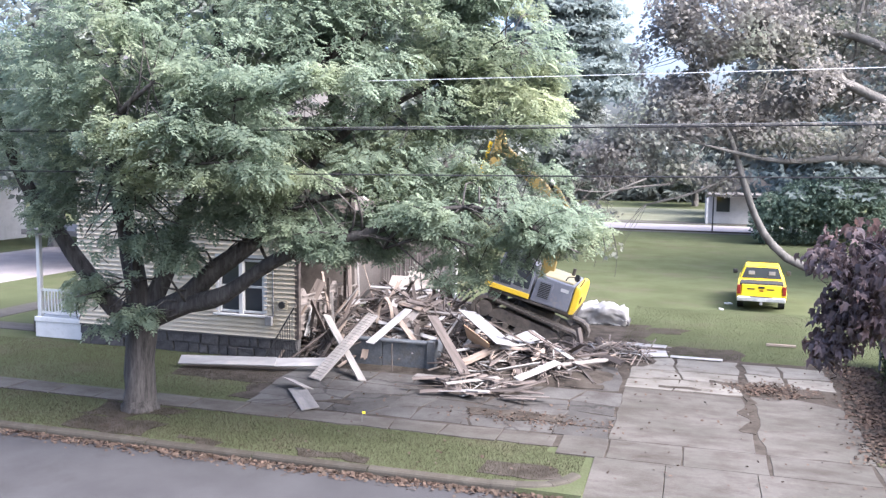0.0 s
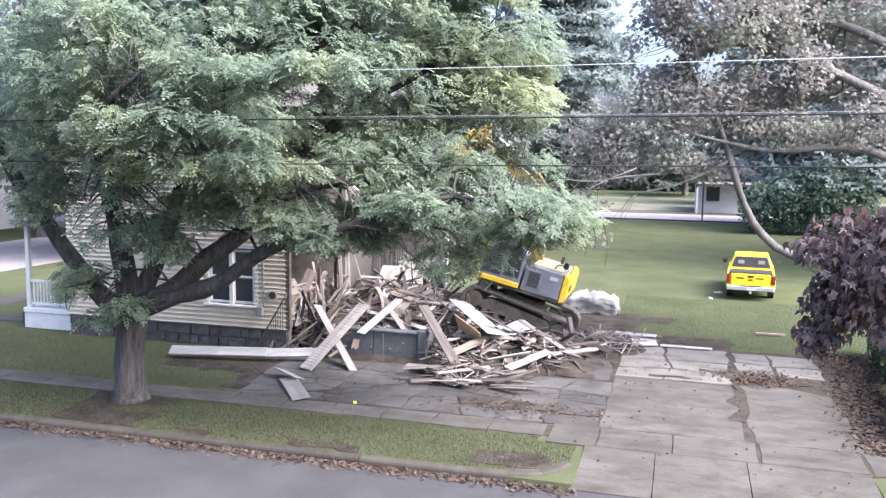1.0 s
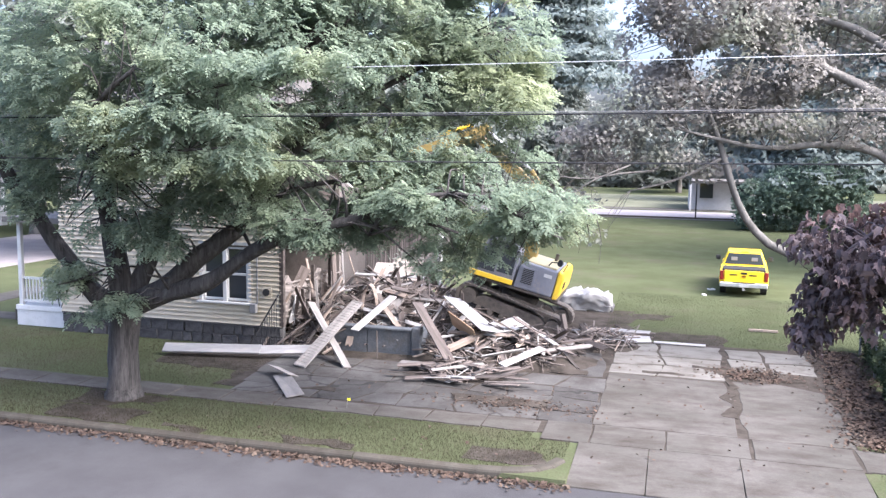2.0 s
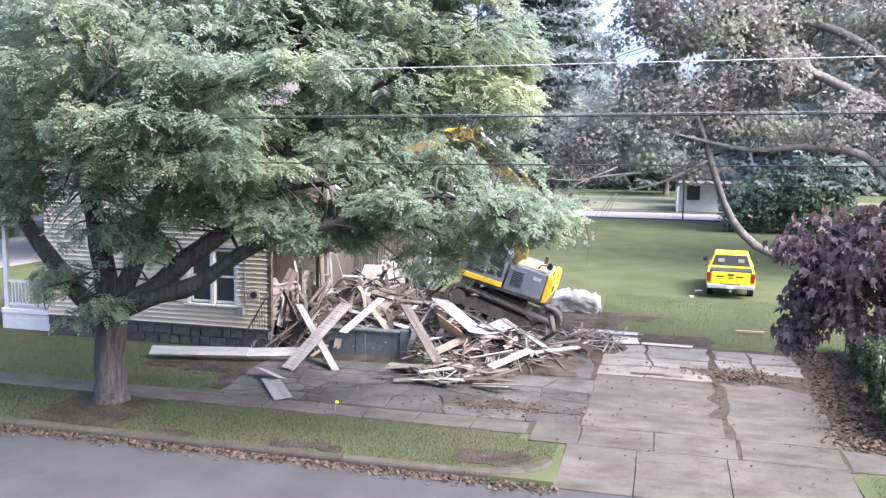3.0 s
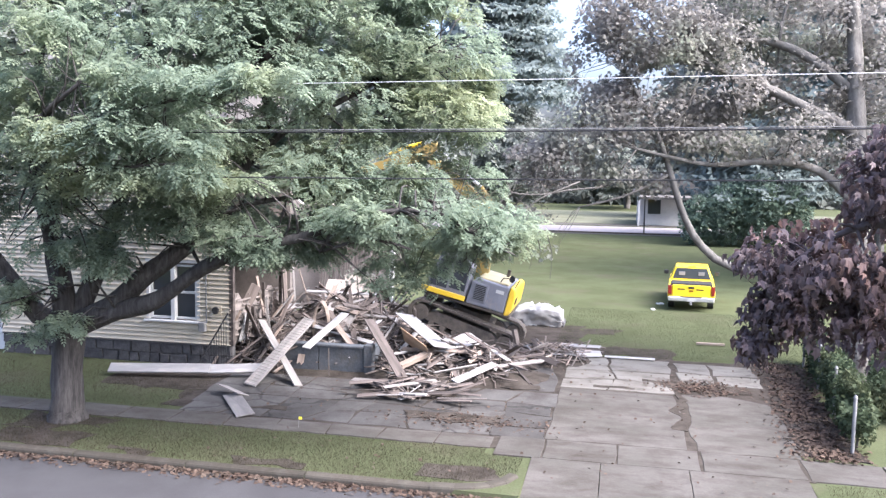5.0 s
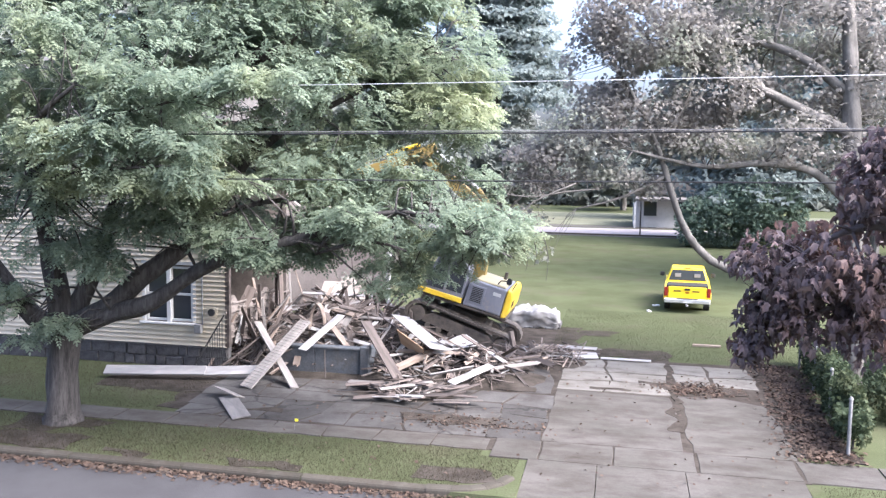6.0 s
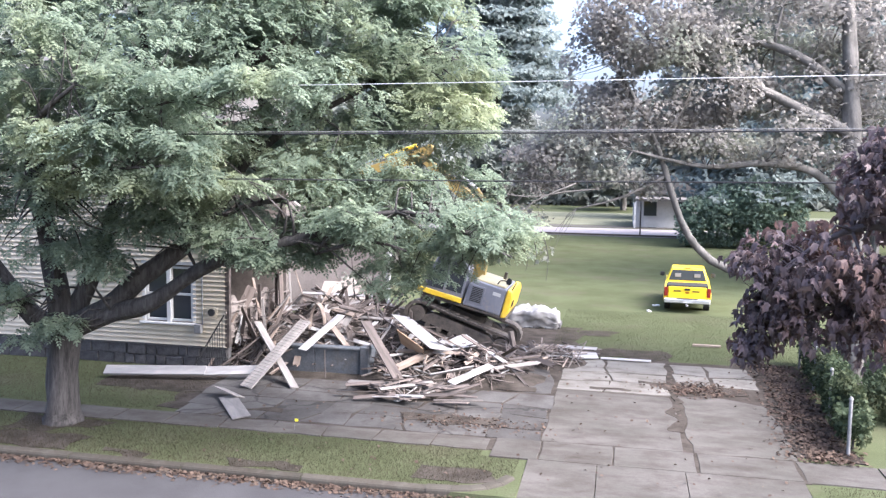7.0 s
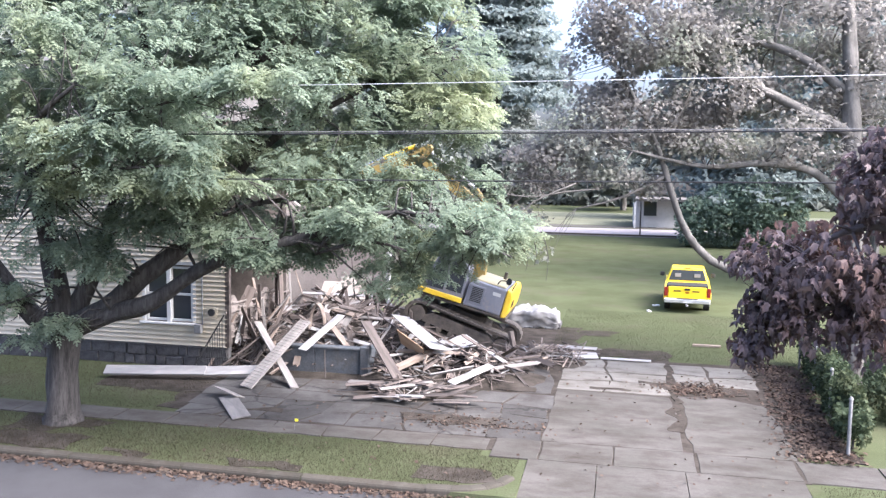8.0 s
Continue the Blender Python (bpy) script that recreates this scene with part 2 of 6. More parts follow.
def thing(name, label, category, at=None, group="", kind=""):
    ob = new(name)
    ob.empty_display_size = 0.2
    if at is not None:
        ob.matrix_basis = at
    return tagged(ob, label, category, group, kind)


def box(bm, c, s, m=None, bevel=0.0):
    """A box of size s about c, under the turn m."""
    mat = Matrix.Translation(c) @ (m or Matrix()) @ Matrix.Diagonal((*s, 1))
    made = bmesh.ops.create_cube(bm, size=1.0, matrix=mat)
    if bevel:
        es = list({e for v in made["verts"] for e in v.link_edges})
        bmesh.ops.bevel(bm, geom=es, offset=bevel, segments=1, affect="EDGES", profile=0.5)
    return bm


def cyl(bm, a, b, r, r2=None, n=12):
    """A round bar from a to b."""
    a, b = Vector(a), Vector(b)
    turn = (b - a).to_track_quat("Z", "Y").to_matrix().to_4x4()
    bmesh.ops.create_cone(bm, cap_ends=True, segments=n, radius1=r, radius2=r if r2 is None else r2, depth=(b - a).length,
                          matrix=Matrix.Translation((a + b) / 2) @ turn)
    return bm


def prism(bm, outline, y0, y1):
    """An outline in x and z, drawn out from y0 to y1."""
    lo = [bm.verts.new((x, y0, z)) for x, z in outline]
    hi = [bm.verts.new((x, y1, z)) for x, z in outline]
    bm.faces.new(lo)
    bm.faces.new(hi[::-1])
    for i in range(len(lo)):
        j = (i + 1) % len(lo)
        bm.faces.new((lo[i], hi[i], hi[j], lo[j]))
    return bm


def tube(bm, pts, n=8, wob=0.0, rnd=None):
    """A tapered, slightly crooked tube through (x, y, z, radius)."""
    P = [Vector(p[:3]) for p in pts]
    fine = []
    for i in range(len(P) - 1):
        p0, p1, p2, p3 = P[max(i - 1, 0)], P[i], P[i + 1], P[min(i + 2, len(P) - 1)]
        k = max(2, int((p2 - p1).length / 0.35))
        for s in range(k):
            u = s / k
            q = 0.5 * (2 * p1 + (p2 - p0) * u + (2 * p0 - 5 * p1 + 4 * p2 - p3) * u * u + (3 * p1 - p0 - 3 * p2 + p3) * u ** 3)
            fine.append((q, pts[i][3] + (pts[i + 1][3] - pts[i][3]) * u))
    fine.append((P[-1], pts[-1][3]))
    rings = []
    for i, (q, r) in enumerate(fine):
        d = (fine[min(i + 1, len(fine) - 1)][0] - fine[max(i - 1, 0)][0]).normalized()
        turn = d.to_track_quat("Z", "Y").to_matrix()
        ring = []
        for k in range(n):
            a = 2 * math.pi * k / n
            rr = r * (1 + wob * noise.noise((math.cos(a) * 1.3 + q.x, math.sin(a) * 1.3 + q.y, q.z * 1.1)))
            ring.append(bm.verts.new(q + turn @ Vector((rr * math.cos(a), rr * math.sin(a), 0))))
        rings.append(ring)
    for a, b in zip(rings, rings[1:]):
        for k in range(n):
            bm.faces.new((a[k], a[(k + 1) % n], b[(k + 1) % n], b[k]))
    bm.faces.new(rings[0][::-1])
    bm.faces.new(rings[-1])
    return bm


def many(name, tv, tf, place, turn, size, mat, parent=None, smooth=False):
    """One mesh of many copies of a small leaf or chip: template points tv and faces tf, all of one corner count."""
    tv, tf = np.asarray(tv, float), np.asarray(tf, int)
    k, c = len(place), tf.shape[1]
    v = np.einsum("kij,vj->kvi", turn, tv) * np.asarray(size)[:, None, None] + place[:, None, :]
    f = (tf[None] + (np.arange(k) * len(tv))[:, None, None]).reshape(-1, c)
    me = bpy.data.meshes.new(name)
    me.vertices.add(k * len(tv))
    me.vertices.foreach_set("co", v.astype(np.float32).ravel())
    me.loops.add(f.size)
    me.loops.foreach_set("vertex_index", f.ravel().astype(np.int32))
    me.polygons.add(len(f))
    me.polygons.foreach_set("loop_start", np.arange(0, f.size, c, dtype=np.int32))
    me.update(calc_edges=True)
    me.materials.append(mat)
    ob = new(name, me)
    if parent:
        ob.parent = parent
    return ob


def turns(rng, k, yaw=None, droop=(0.0, 0.5), roll=0.6):
    """Turns for k leaves that point outward along x: yaw, then droop, then roll."""
    a = rng.uniform(0, 2 * np.pi, k) if yaw is None else yaw
    b = rng.normal(droop[0], droop[1], k)
    c = rng.normal(0, roll, k)
    ca, sa, cb, sb, cc, sc = np.cos(a), np.sin(a), np.cos(b), np.sin(b), np.cos(c), np.sin(c)
    z, o = np.zeros(k), np.ones(k)
    A = np.array([[ca, -sa, z], [sa, ca, z], [z, z, o]]).transpose(2, 0, 1)
    B = np.array([[cb, z, sb], [z, o, z], [-sb, z, cb]]).transpose(2, 0, 1)
    C = np.array([[o, z, z], [z, cc, -sc], [z, sc, cc]]).transpose(2, 0, 1)
    return A @ B @ C


def lozenge(x, y, z, dx, dy, w):
    """Four corners of a leaflet from a foot, along (dx, dy)."""
    return [(x, y, z), (x + dx * 0.5 - dy * w, y + dy * 0.5 + dx * w, z + 0.03), (x + dx, y + dy, z - 0.04), (x + dx * 0.5 + dy * w, y + dy * 0.5 - dx * w, z + 0.03)]


FROND = []
for i in range(3):
    s = 0.12 + 0.26 * i
    zz = -0.2 * s * s
    FROND += lozenge(s, 0, zz, 0.24, 0.4 - 0.05 * i, 0.26) + lozenge(s, 0, zz, 0.24, -0.4 + 0.05 * i, 0.26)
FROND += lozenge(0.8, 0, -0.14, 0.4, 0, 0.26)
FROND_F = [[4 * i, 4 * i + 1, 4 * i + 2, 4 * i + 3] for i in range(7)]
# a five-lobed maple leaf of triangles
MAPLE = [(0, 0, 0), (0.12, 0.3, 0.03), (0.02, 0.5, -0.03), (0.38, 0.34, 0.02), (0.5, 0.56, -0.05), (0.66, 0.2, 0.03), (1.0, 0, -0.08),
         (0.66, -0.2, 0.03), (0.5, -0.56, -0.05), (0.38, -0.34, 0.02), (0.02, -0.5, -0.03), (0.12, -0.3, 0.03)]
MAPLE_F = [[0, 2, 1], [0, 1, 3], [1, 3, 3], [3, 4, 5], [0, 3, 5], [0, 5, 6], [0, 6, 7], [0, 7, 9], [7, 8, 9], [0, 9, 11], [0, 11, 10]]
MAPLE_F = [f for f in MAPLE_F if len(set(f)) == 3]
MAPLE_HUNG = [(x, 0.72 * y, 2.6 * z - 0.25 * x * x) for x, y, z in MAPLE]
CLUMP = [(0, 0, 0), (0.5, 0.25, 0.1), (1, 0, -0.1), (0.5, -0.25, 0.1), (0.1, 0.1, 0), (0.2, 0.7, 0.15), (0.6, 0.9, -0.1), (0.5, 0.4, 0),
         (0.1, -0.1, 0), (0.2, -0.7, 0.2), (0.7, -0.8, -0.05), (0.5, -0.3, 0)]
CLUMP_F = [[0, 1, 2, 3], [4, 5, 6, 7], [8, 9, 10, 11]]


def crown_points(rng, blobs, count, gap=0.9, cut=-0.12, shell=2.0):
    """Places in a crown of boughs (x, y, z and three radii), with gaps between the sprays, and the way outward."""
    B = np.array(blobs, float)
    w = B[:, 3] * B[:, 4] * B[:, 5]
    w = w ** 0.66
    k = rng.choice(len(B), size=count, p=w / w.sum())
    d = rng.normal(size=(count, 3))
    d /= np.linalg.norm(d, axis=1)[:, None]
    p = B[k, :3] + d * B[k, 3:] * (rng.random(count) ** (1 / shell))[:, None]
    keep = np.array([noise.noise((q[0] * gap, q[1] * gap, q[2] * gap * 1.5)) + 0.4 * noise.noise((q[0] * gap * 2.7, q[1] * gap * 2.7, q[2] * gap * 4)) > cut for q in p])
    return p[keep], d[keep], k[keep]


def tree(name, label, limbs, blobs, count, tv, tf, size, leaf, bark, seed, gap=0.9, cut=-0.12, droop=(0.3, 0.45), twigs=3, group="", shell=2.0, limb_n=9, roll=0.6):
    """A tree: trunk, limbs, twigs and a crown of leaves."""
    rng = np.random.default_rng(seed)
    t = thing(name, label, "tree", group=group)
    nodes = []
    for i, pts in enumerate(limbs):
        bm = tube(bmesh.new(), pts, 14 if i == 0 else limb_n, 0.25)
        part("trunk" if i == 0 else "limb", bm, bark, t, smooth=True)
        for a, b in zip(pts, pts[1:]):
            for u in np.linspace(0, 1, 4):
                nodes.append([a[j] + (b[j] - a[j]) * u for j in range(4)])
    nodes = np.array(nodes)
    nodes = nodes[nodes[:, 2] > 0.25 * nodes[:, 2].max()] if name != "copper_beech" else nodes
    bm = bmesh.new()
    for bx, by, bz, rx, ry, rz in blobs:
        for s in range(twigs):
            d = rng.normal(size=3)
            d /= np.linalg.norm(d)
            e = np.array((bx, by, bz)) + d * (rx, ry, rz) * 0.85
            a = nodes[np.argmin(np.linalg.norm(nodes[:, :3] - e, axis=1) + rng.uniform(0, 1.6, len(nodes)))]
            if np.linalg.norm(e - a[:3]) > 1.7:
                continue
            mid = (a[:3] + e) / 2 + rng.normal(size=3) * 0.12 * np.linalg.norm(e - a[:3]) + (0, 0, 0.05)
            r = min(a[3] * 0.5, 0.012 * np.linalg.norm(e - a[:3]) + 0.012)
            tube(bm, [(*a[:3], r), (*mid, r * 0.7), (*e, r * 0.25)], 5)
    if len(bm.verts):
        ob = part("branch", bm, bark, t, smooth=True)
        ob["kind"] = "stuff"
    else:
        bm.free()
    p, d, _ = crown_points(rng, blobs, count, gap, cut, shell)
    yaw = np.arctan2(d[:, 1], d[:, 0]) + rng.normal(0, 0.9, len(p))
    ob = many("crown", tv, tf, p, turns(rng, len(p), yaw, droop, roll), rng.uniform(0.7, 1.25, len(p)) * size, leaf, t)
    ob["kind"] = "stuff"
    return t


# ---- ground, streets, kerb ----
def ground():
    ys = [(-1500, 0), (-60, 0), (-2, 0), (4.0, 0), (6.0, 0), (6.02, -0.15), (10, -0.1), (13.85, -0.15), (13.87, 0.0), (15, 0.0), (20, 0), (40, 0), (74, 0), (110, 0), (300, 0.5), (1500, 1)]
    xs = [-1500, -300, -100, -60] + [-40 + 2 * i for i in range(31)] + [40, 60, 100, 300, 1500]
    bm = bmesh.new()
    xs = sorted(xs + [-1.6, -1.55, 3.33, 3.38])
    ys = ys[:9] + [(15.6, 0.0)] + ys[9:]
    ys.sort()
    low = lambda x, y, z: min(z, -0.3) if -1.58 < x < 3.36 and 13.8 < y < 15.5 else z
    g = [[bm.verts.new((x, y, low(x, y, z))) for x in xs] for y, z in ys]
    for r, s in zip(g, g[1:]):
        for i in range(len(xs) - 1):
            bm.faces.new((r[i], r[i + 1], s[i + 1], s[i]))
    tagged(part("ground", bm, M["lawn"]), "worn green lawn with bare patches", "ground", kind="structure")


def sheet(name, x0, y0, x1, y1, z, mat, label, rag=0.0, step=0.5, thick=0.05):
    """A flat bed with ragged edges."""
    bm = bmesh.new()
    loop = []
    for (ax, ay), (bx, by) in (((x0, y0), (x1, y0)), ((x1, y0), (x1, y1)), ((x1, y1), (x0, y1)), ((x0, y1), (x0, y0))):
        k = max(1, int(math.hypot(bx - ax, by - ay) / step))
        for i in range(k):
            x, y = ax + (bx - ax) * i / k, ay + (by - ay) * i / k
            n = noise.noise_vector((x * 1.7, y * 1.7, 3.1))
            loop.append((x + rag * n.x, y + rag * n.y))
    top = [bm.verts.new((x, y, z)) for x, y in loop]
    low = [bm.verts.new((x, y, z - thick)) for x, y in loop]
    bm.faces.new(top)
    for i in range(len(loop)):
        j = (i + 1) % len(loop)
        bm.faces.new((low[i], low[j], top[j], top[i]))
    return tagged(part(name, bm, mat), label, name.split("_")[0], kind="structure")


def slab(parent, outline, z=0.03, thick=0.08, rag=0.015, rnd=random, mat="concrete"):
    """One concrete slab: a worn outline with a chamfered edge."""
    bm = bmesh.new()
    loop = []
    for (ax, ay), (bx, by) in zip(outline, outline[1:] + outline[:1]):
        k = max(1, int(math.hypot(bx - ax, by - ay) / 0.45))
        for i in range(k):
            x, y = ax + (bx - ax) * i / k, ay + (by - ay) * i / k
            loop.append((x + rnd.uniform(-rag, rag), y + rnd.uniform(-rag, rag)))
    cx, cy = sum(p[0] for p in loop) / len(loop), sum(p[1] for p in loop) / len(loop)
    up = lambda x, y: z(x, y) if callable(z) else z
    top = [bm.verts.new((x + 0.008 * (cx - x) / (abs(cx - x) + 0.3), y + 0.008 * (cy - y) / (abs(cy - y) + 0.3), up(x, y))) for x, y in loop]
    mid = [bm.verts.new((x, y, up(x, y) - 0.012)) for x, y in loop]
    low = [bm.verts.new((x, y, up(x, y) - thick)) for x, y in loop]
    bm.faces.new(top)
    for a, b in ((top, mid), (mid, low)):
        for i in range(len(loop)):
            j = (i + 1) % len(loop)
            bm.faces.new((a[i], b[i], b[j], a[j]))
    return part("slab", bm, M[mat], parent)


def kerb_run(parent, pts, w=0.17, top=0.06, low=-0.2, gap=0.012, length=2.4):
    """Kerb stones along a line of (x, y), each with a rounded front edge."""
    run = []
    for a, b in zip(pts, pts[1:]):
        k = max(1, round(math.dist(a, b) / length))
        run += [((a[0] + (b[0] - a[0]) * i / k, a[1] + (b[1] - a[1]) * i / k), (a[0] + (b[0] - a[0]) * (i + 1) / k, a[1] + (b[1] - a[1]) * (i + 1) / k)) for i in range(k)]
    for a, b in run:
        d = math.dist(a, b)
        bm = prism(bmesh.new(), [(-w / 2, low), (w / 2, low), (w / 2, top), (-w / 2 + 0.05, top), (-w / 2 + 0.015, top - 0.02), (-w / 2, top - 0.055)], gap, d - gap)
        a2 = math.degrees(math.atan2(b[1] - a[1], b[0] - a[0])) - 90
        bmesh.ops.rotate(bm, verts=bm.verts, cent=(0, 0, 0), matrix=Matrix.Rotation(math.pi, 3, "Z"))
        bmesh.ops.translate(bm, verts=bm.verts, vec=(0, d, 0))
        part("kerb_stone", bm, M["kerb"], parent, at=pose(a[0], a[1], random.uniform(-0.008, 0.008), 0, 0, a2))


ground()
sheet("road", -400, 6.05, 400, 13.8, -0.085, M["asphalt"], "grey worn asphalt street", 0.0, 50)
sheet("cross_street", -38, 14.2, -29, 220, 0.012, M["road_pink"], "pale worn side street", 0.05, 3)
sheet("far_street", -28.8, 76.2, 300, 84.5, 0.012, M["road_pink"], "pale street beyond the lawn", 0.0, 20)
sheet("far_pavement", -28.8, 73.9, 300, 75.0, 0.02, M["concrete"], "pale concrete pavement beyond the lawn", 0.0, 20)
sheet("far_drive", -12, 85.5, 5, 88.5, 0.02, M["concrete"], "pale concrete apron by a white house", 0.1, 2)
sheet("far_lot", -14, 89, 40, 133, 0.016, M["dry_grass"], "pale dry grass lot behind the far street", 0.3, 3)
sheet("pavement_corner", -23.9, 17, -22.7, 75, 0.02, M["concrete"], "pale concrete pavement along a side street", 0.02, 2)
sheet("porch_path", -22.6, 21.9, -19.4, 22.8, 0.02, M["concrete"], "narrow concrete path to a porch", 0.03, 0.5)
# bare earth under the wreck and along the drive's edges
sheet("soil_wreck", -10.2, 20.2, -1.2, 30.0, 0.008, M["soil"], "bare trampled soil under the wreck", 0.5, 0.6)
sheet("soil_drive", 3.2, 17.2, 4.7, 25.6, 0.023, M["soil"], "bare soil strip beside the drive", 0.25, 0.5)
sheet("soil_patch", -1.2, 28.6, -0.1, 29.6, 0.006, M["soil"], "bare patch in the lawn", 0.35, 0.4)
sheet("soil_trunk", -12.6, 15.25, -10.5, 16.1, 0.006, M["soil"], "bare soil round the street tree", 0.4, 0.12)
sheet("soil_house", -12.8, 18.6, -9.4, 20.9, 0.006, M["soil"], "bare soil before the foundation", 0.4, 0.4)
sheet("soil_end", -2.4, 25.4, 1.6, 26.6, 0.013, M["soil"], "bare soil at the end of the drive", 0.5, 0.4)

far_kerb = thing("kerb_far", "white concrete kerb of a far street", "kerb", kind="structure")
kerb_run(far_kerb, [(-28, 75.3), (60, 75.3)], 0.25, 0.13, -0.1, length=11)
kerb = thing("kerb", "worn pale concrete kerb with leaf litter", "kerb", kind="structure")
kerb_run(kerb, [(-60, 13.93), (-24, 13.93)], length=6)
kerb_run(kerb, [(-24, 13.93), (-3.1, 13.93)], top=0.03)
kerb_run(kerb, [(-3.1, 13.93), (-2.75, 13.96), (-2.42, 14.05), (-2.14, 14.2), (-1.93, 14.42), (-1.8, 14.72)], 0.19, 0.05, gap=-0.035, length=0.7)
kerb_run(kerb, [(4.1, 13.93), (24, 13.93)])


# ---- concrete pavement and drive ----
def apron(x, y):
    """The drive dips to the street."""
    return 0.03 if y > 15.6 else 0.03 - 0.1 * (15.6 - y) / 1.8


sheet("drive_bed", -9.6, 16.2, -1.42, 25.2, 0.014, M["soil"], "dark soil bed under broken concrete", 0.1, 0.6)
sheet("drive_bed", -1.5, 15.75, 3.5, 25.2, 0.0185, M["soil"], "dark soil bed under the drive", 0.05, 0.6)
rnd = random.Random(5)
pave = thing("pavement", "cracked pale concrete pavement", "pavement", kind="structure")
x = -60.0
while x < -9.4:
    w = 1.22 if x > -24 else 6.0
    slab(pave, [(x + 0.015, 16.14), (x + w - 0.015, 16.14), (x + w - 0.015, 16.93), (x + 0.015, 16.93)], 0.025, rnd=rnd)
    x += w
x = 3.42
while x < 24:
    slab(pave, [(x + 0.015, 15.8), (x + 1.45, 15.8), (x + 1.45, 16.95), (x + 0.015, 16.95)], 0.025, rnd=rnd)
    x += 1.47
drive = thing("drive", "cracked, patched concrete drive with dirt in the joints", "drive", kind="structure")
def broken(xs, ys, jit, z, mats, gap, rag, left=0.0):
    """Broken slabs: cells between jittered lines, pulled back from each other; left: how far the first line leans."""
    nx, ny = len(xs), len(ys)
    P = [[(x + (rnd.uniform(-jit, jit) if 0 < i < nx - 1 else left * (y - ys[0]) * (i == 0)), y + (rnd.uniform(-jit, jit) if 0 < j < ny - 1 else 0)) for i, x in enumerate(xs)] for j, y in enumerate(ys)]
    for j in range(ny - 1):
        for i in range(nx - 1):
            c = [P[j][i], P[j][i + 1], P[j + 1][i + 1], P[j + 1][i]]
            mx, my = sum(p[0] for p in c) / 4, sum(p[1] for p in c) / 4
            g = rnd.uniform(*gap)
            c = [(p[0] - math.copysign(g, p[0] - mx), p[1] - math.copysign(g, p[1] - my)) for p in c]
            slab(drive, c, z + rnd.uniform(-0.004, 0.006), rnd=rnd, rag=rag, mat=mats)


# two great slabs in the middle, broken ones behind them
slab(drive, [(-1.43, 16.98), (1.37, 16.98), (1.36, 18.4), (1.42, 19.4), (1.3, 21.1), (-1.42, 21.2)], 0.03, rnd=rnd, rag=0.025)
slab(drive, [(1.56, 16.98), (3.5, 16.98), (3.56, 19.0), (3.5, 20.8), (2.6, 21.3), (1.52, 21.25), (1.6, 19.4), (1.5, 18.4)], 0.026, rnd=rnd, rag=0.045)
broken([-1.45, -0.2, 1.38], [21.24, 22.3, 23.3, 25.0], 0.14, 0.029, "worn", (0.012, 0.045), 0.05)
broken([1.5, 2.5, 3.65], [22.4, 23.6, 24.85], 0.12, 0.027, "worn", (0.02, 0.05), 0.06)
for x0, x1 in ((-2.35, -1.42), (-1.4, 0.0), (0.02, 1.55), (1.58, 3.38)):
    slab(drive, [(x0 + 0.015, 15.82), (x1 - 0.015, 15.82), (x1 - 0.015, 16.94), (x0 + 0.015, 16.94)], 0.03, rnd=rnd, rag=0.02)
for x0, x1 in ((-1.6, -0.29), (-0.29, 1.31), (1.31, 3.38)):
    slab(drive, [(x0 + 0.006, 13.82), (x1 - 0.006, 13.82), (x1 - 0.006, 15.8), (x0 + 0.006, 15.8)], apron, rnd=rnd, rag=0.004)
# the broken forecourt before the wreck
broken([-9.4 + 1.16 * k for k in range(7)], [16.15, 16.9], 0.06, 0.024, "concrete", (0.012, 0.03), 0.035)
broken([-9.6 + 1.02 * k for k in range(9)], [16.95, 17.75, 18.6, 19.5, 20.6], 0.22, 0.022, "forecourt", (0.004, 0.03), 0.05, -0.12)
slab(drive, [(-3.4, 20.7), (-1.5, 20.7), (-1.7, 22.8), (-1.9, 24.6), (-3.2, 24.3)], 0.02, rnd=rnd, rag=0.08, mat="forecourt")


for x0, y0, x1, y1 in ((-4.6, 17.7, -2.5, 18.2), (1.1, 21.75, 3.2, 22.3), (-3.0, 20.8, -2.0, 21.15), (1.33, 18.3, 1.52, 21.9), (-0.5, 21.5, 0.5, 21.7), (0.55, 22.3, 1.5, 22.6), (-8.4, 17.45, -7.4, 17.65)):
    sheet("dirt_patch", x0, y0, x1, y1, 0.036, M["soil"], "dark dirt and moss over broken concrete", 0.28, 0.14, 0.01)


for x0, y0, x1, y1 in ((-3.6, 14.35, -2.1, 15.0), (-7.0, 14.15, -5.6, 14.5), (-12.4, 14.2, -10.4, 15.0), (-10.2, 17.3, -8.9, 18.6), (-9.6, 14.15, -8.6, 14.4)):
    sheet("bare_patch", x0, y0, x1, y1, 0.012, M["soil"], "bare trodden soil in the grass", 0.3, 0.14, 0.01)


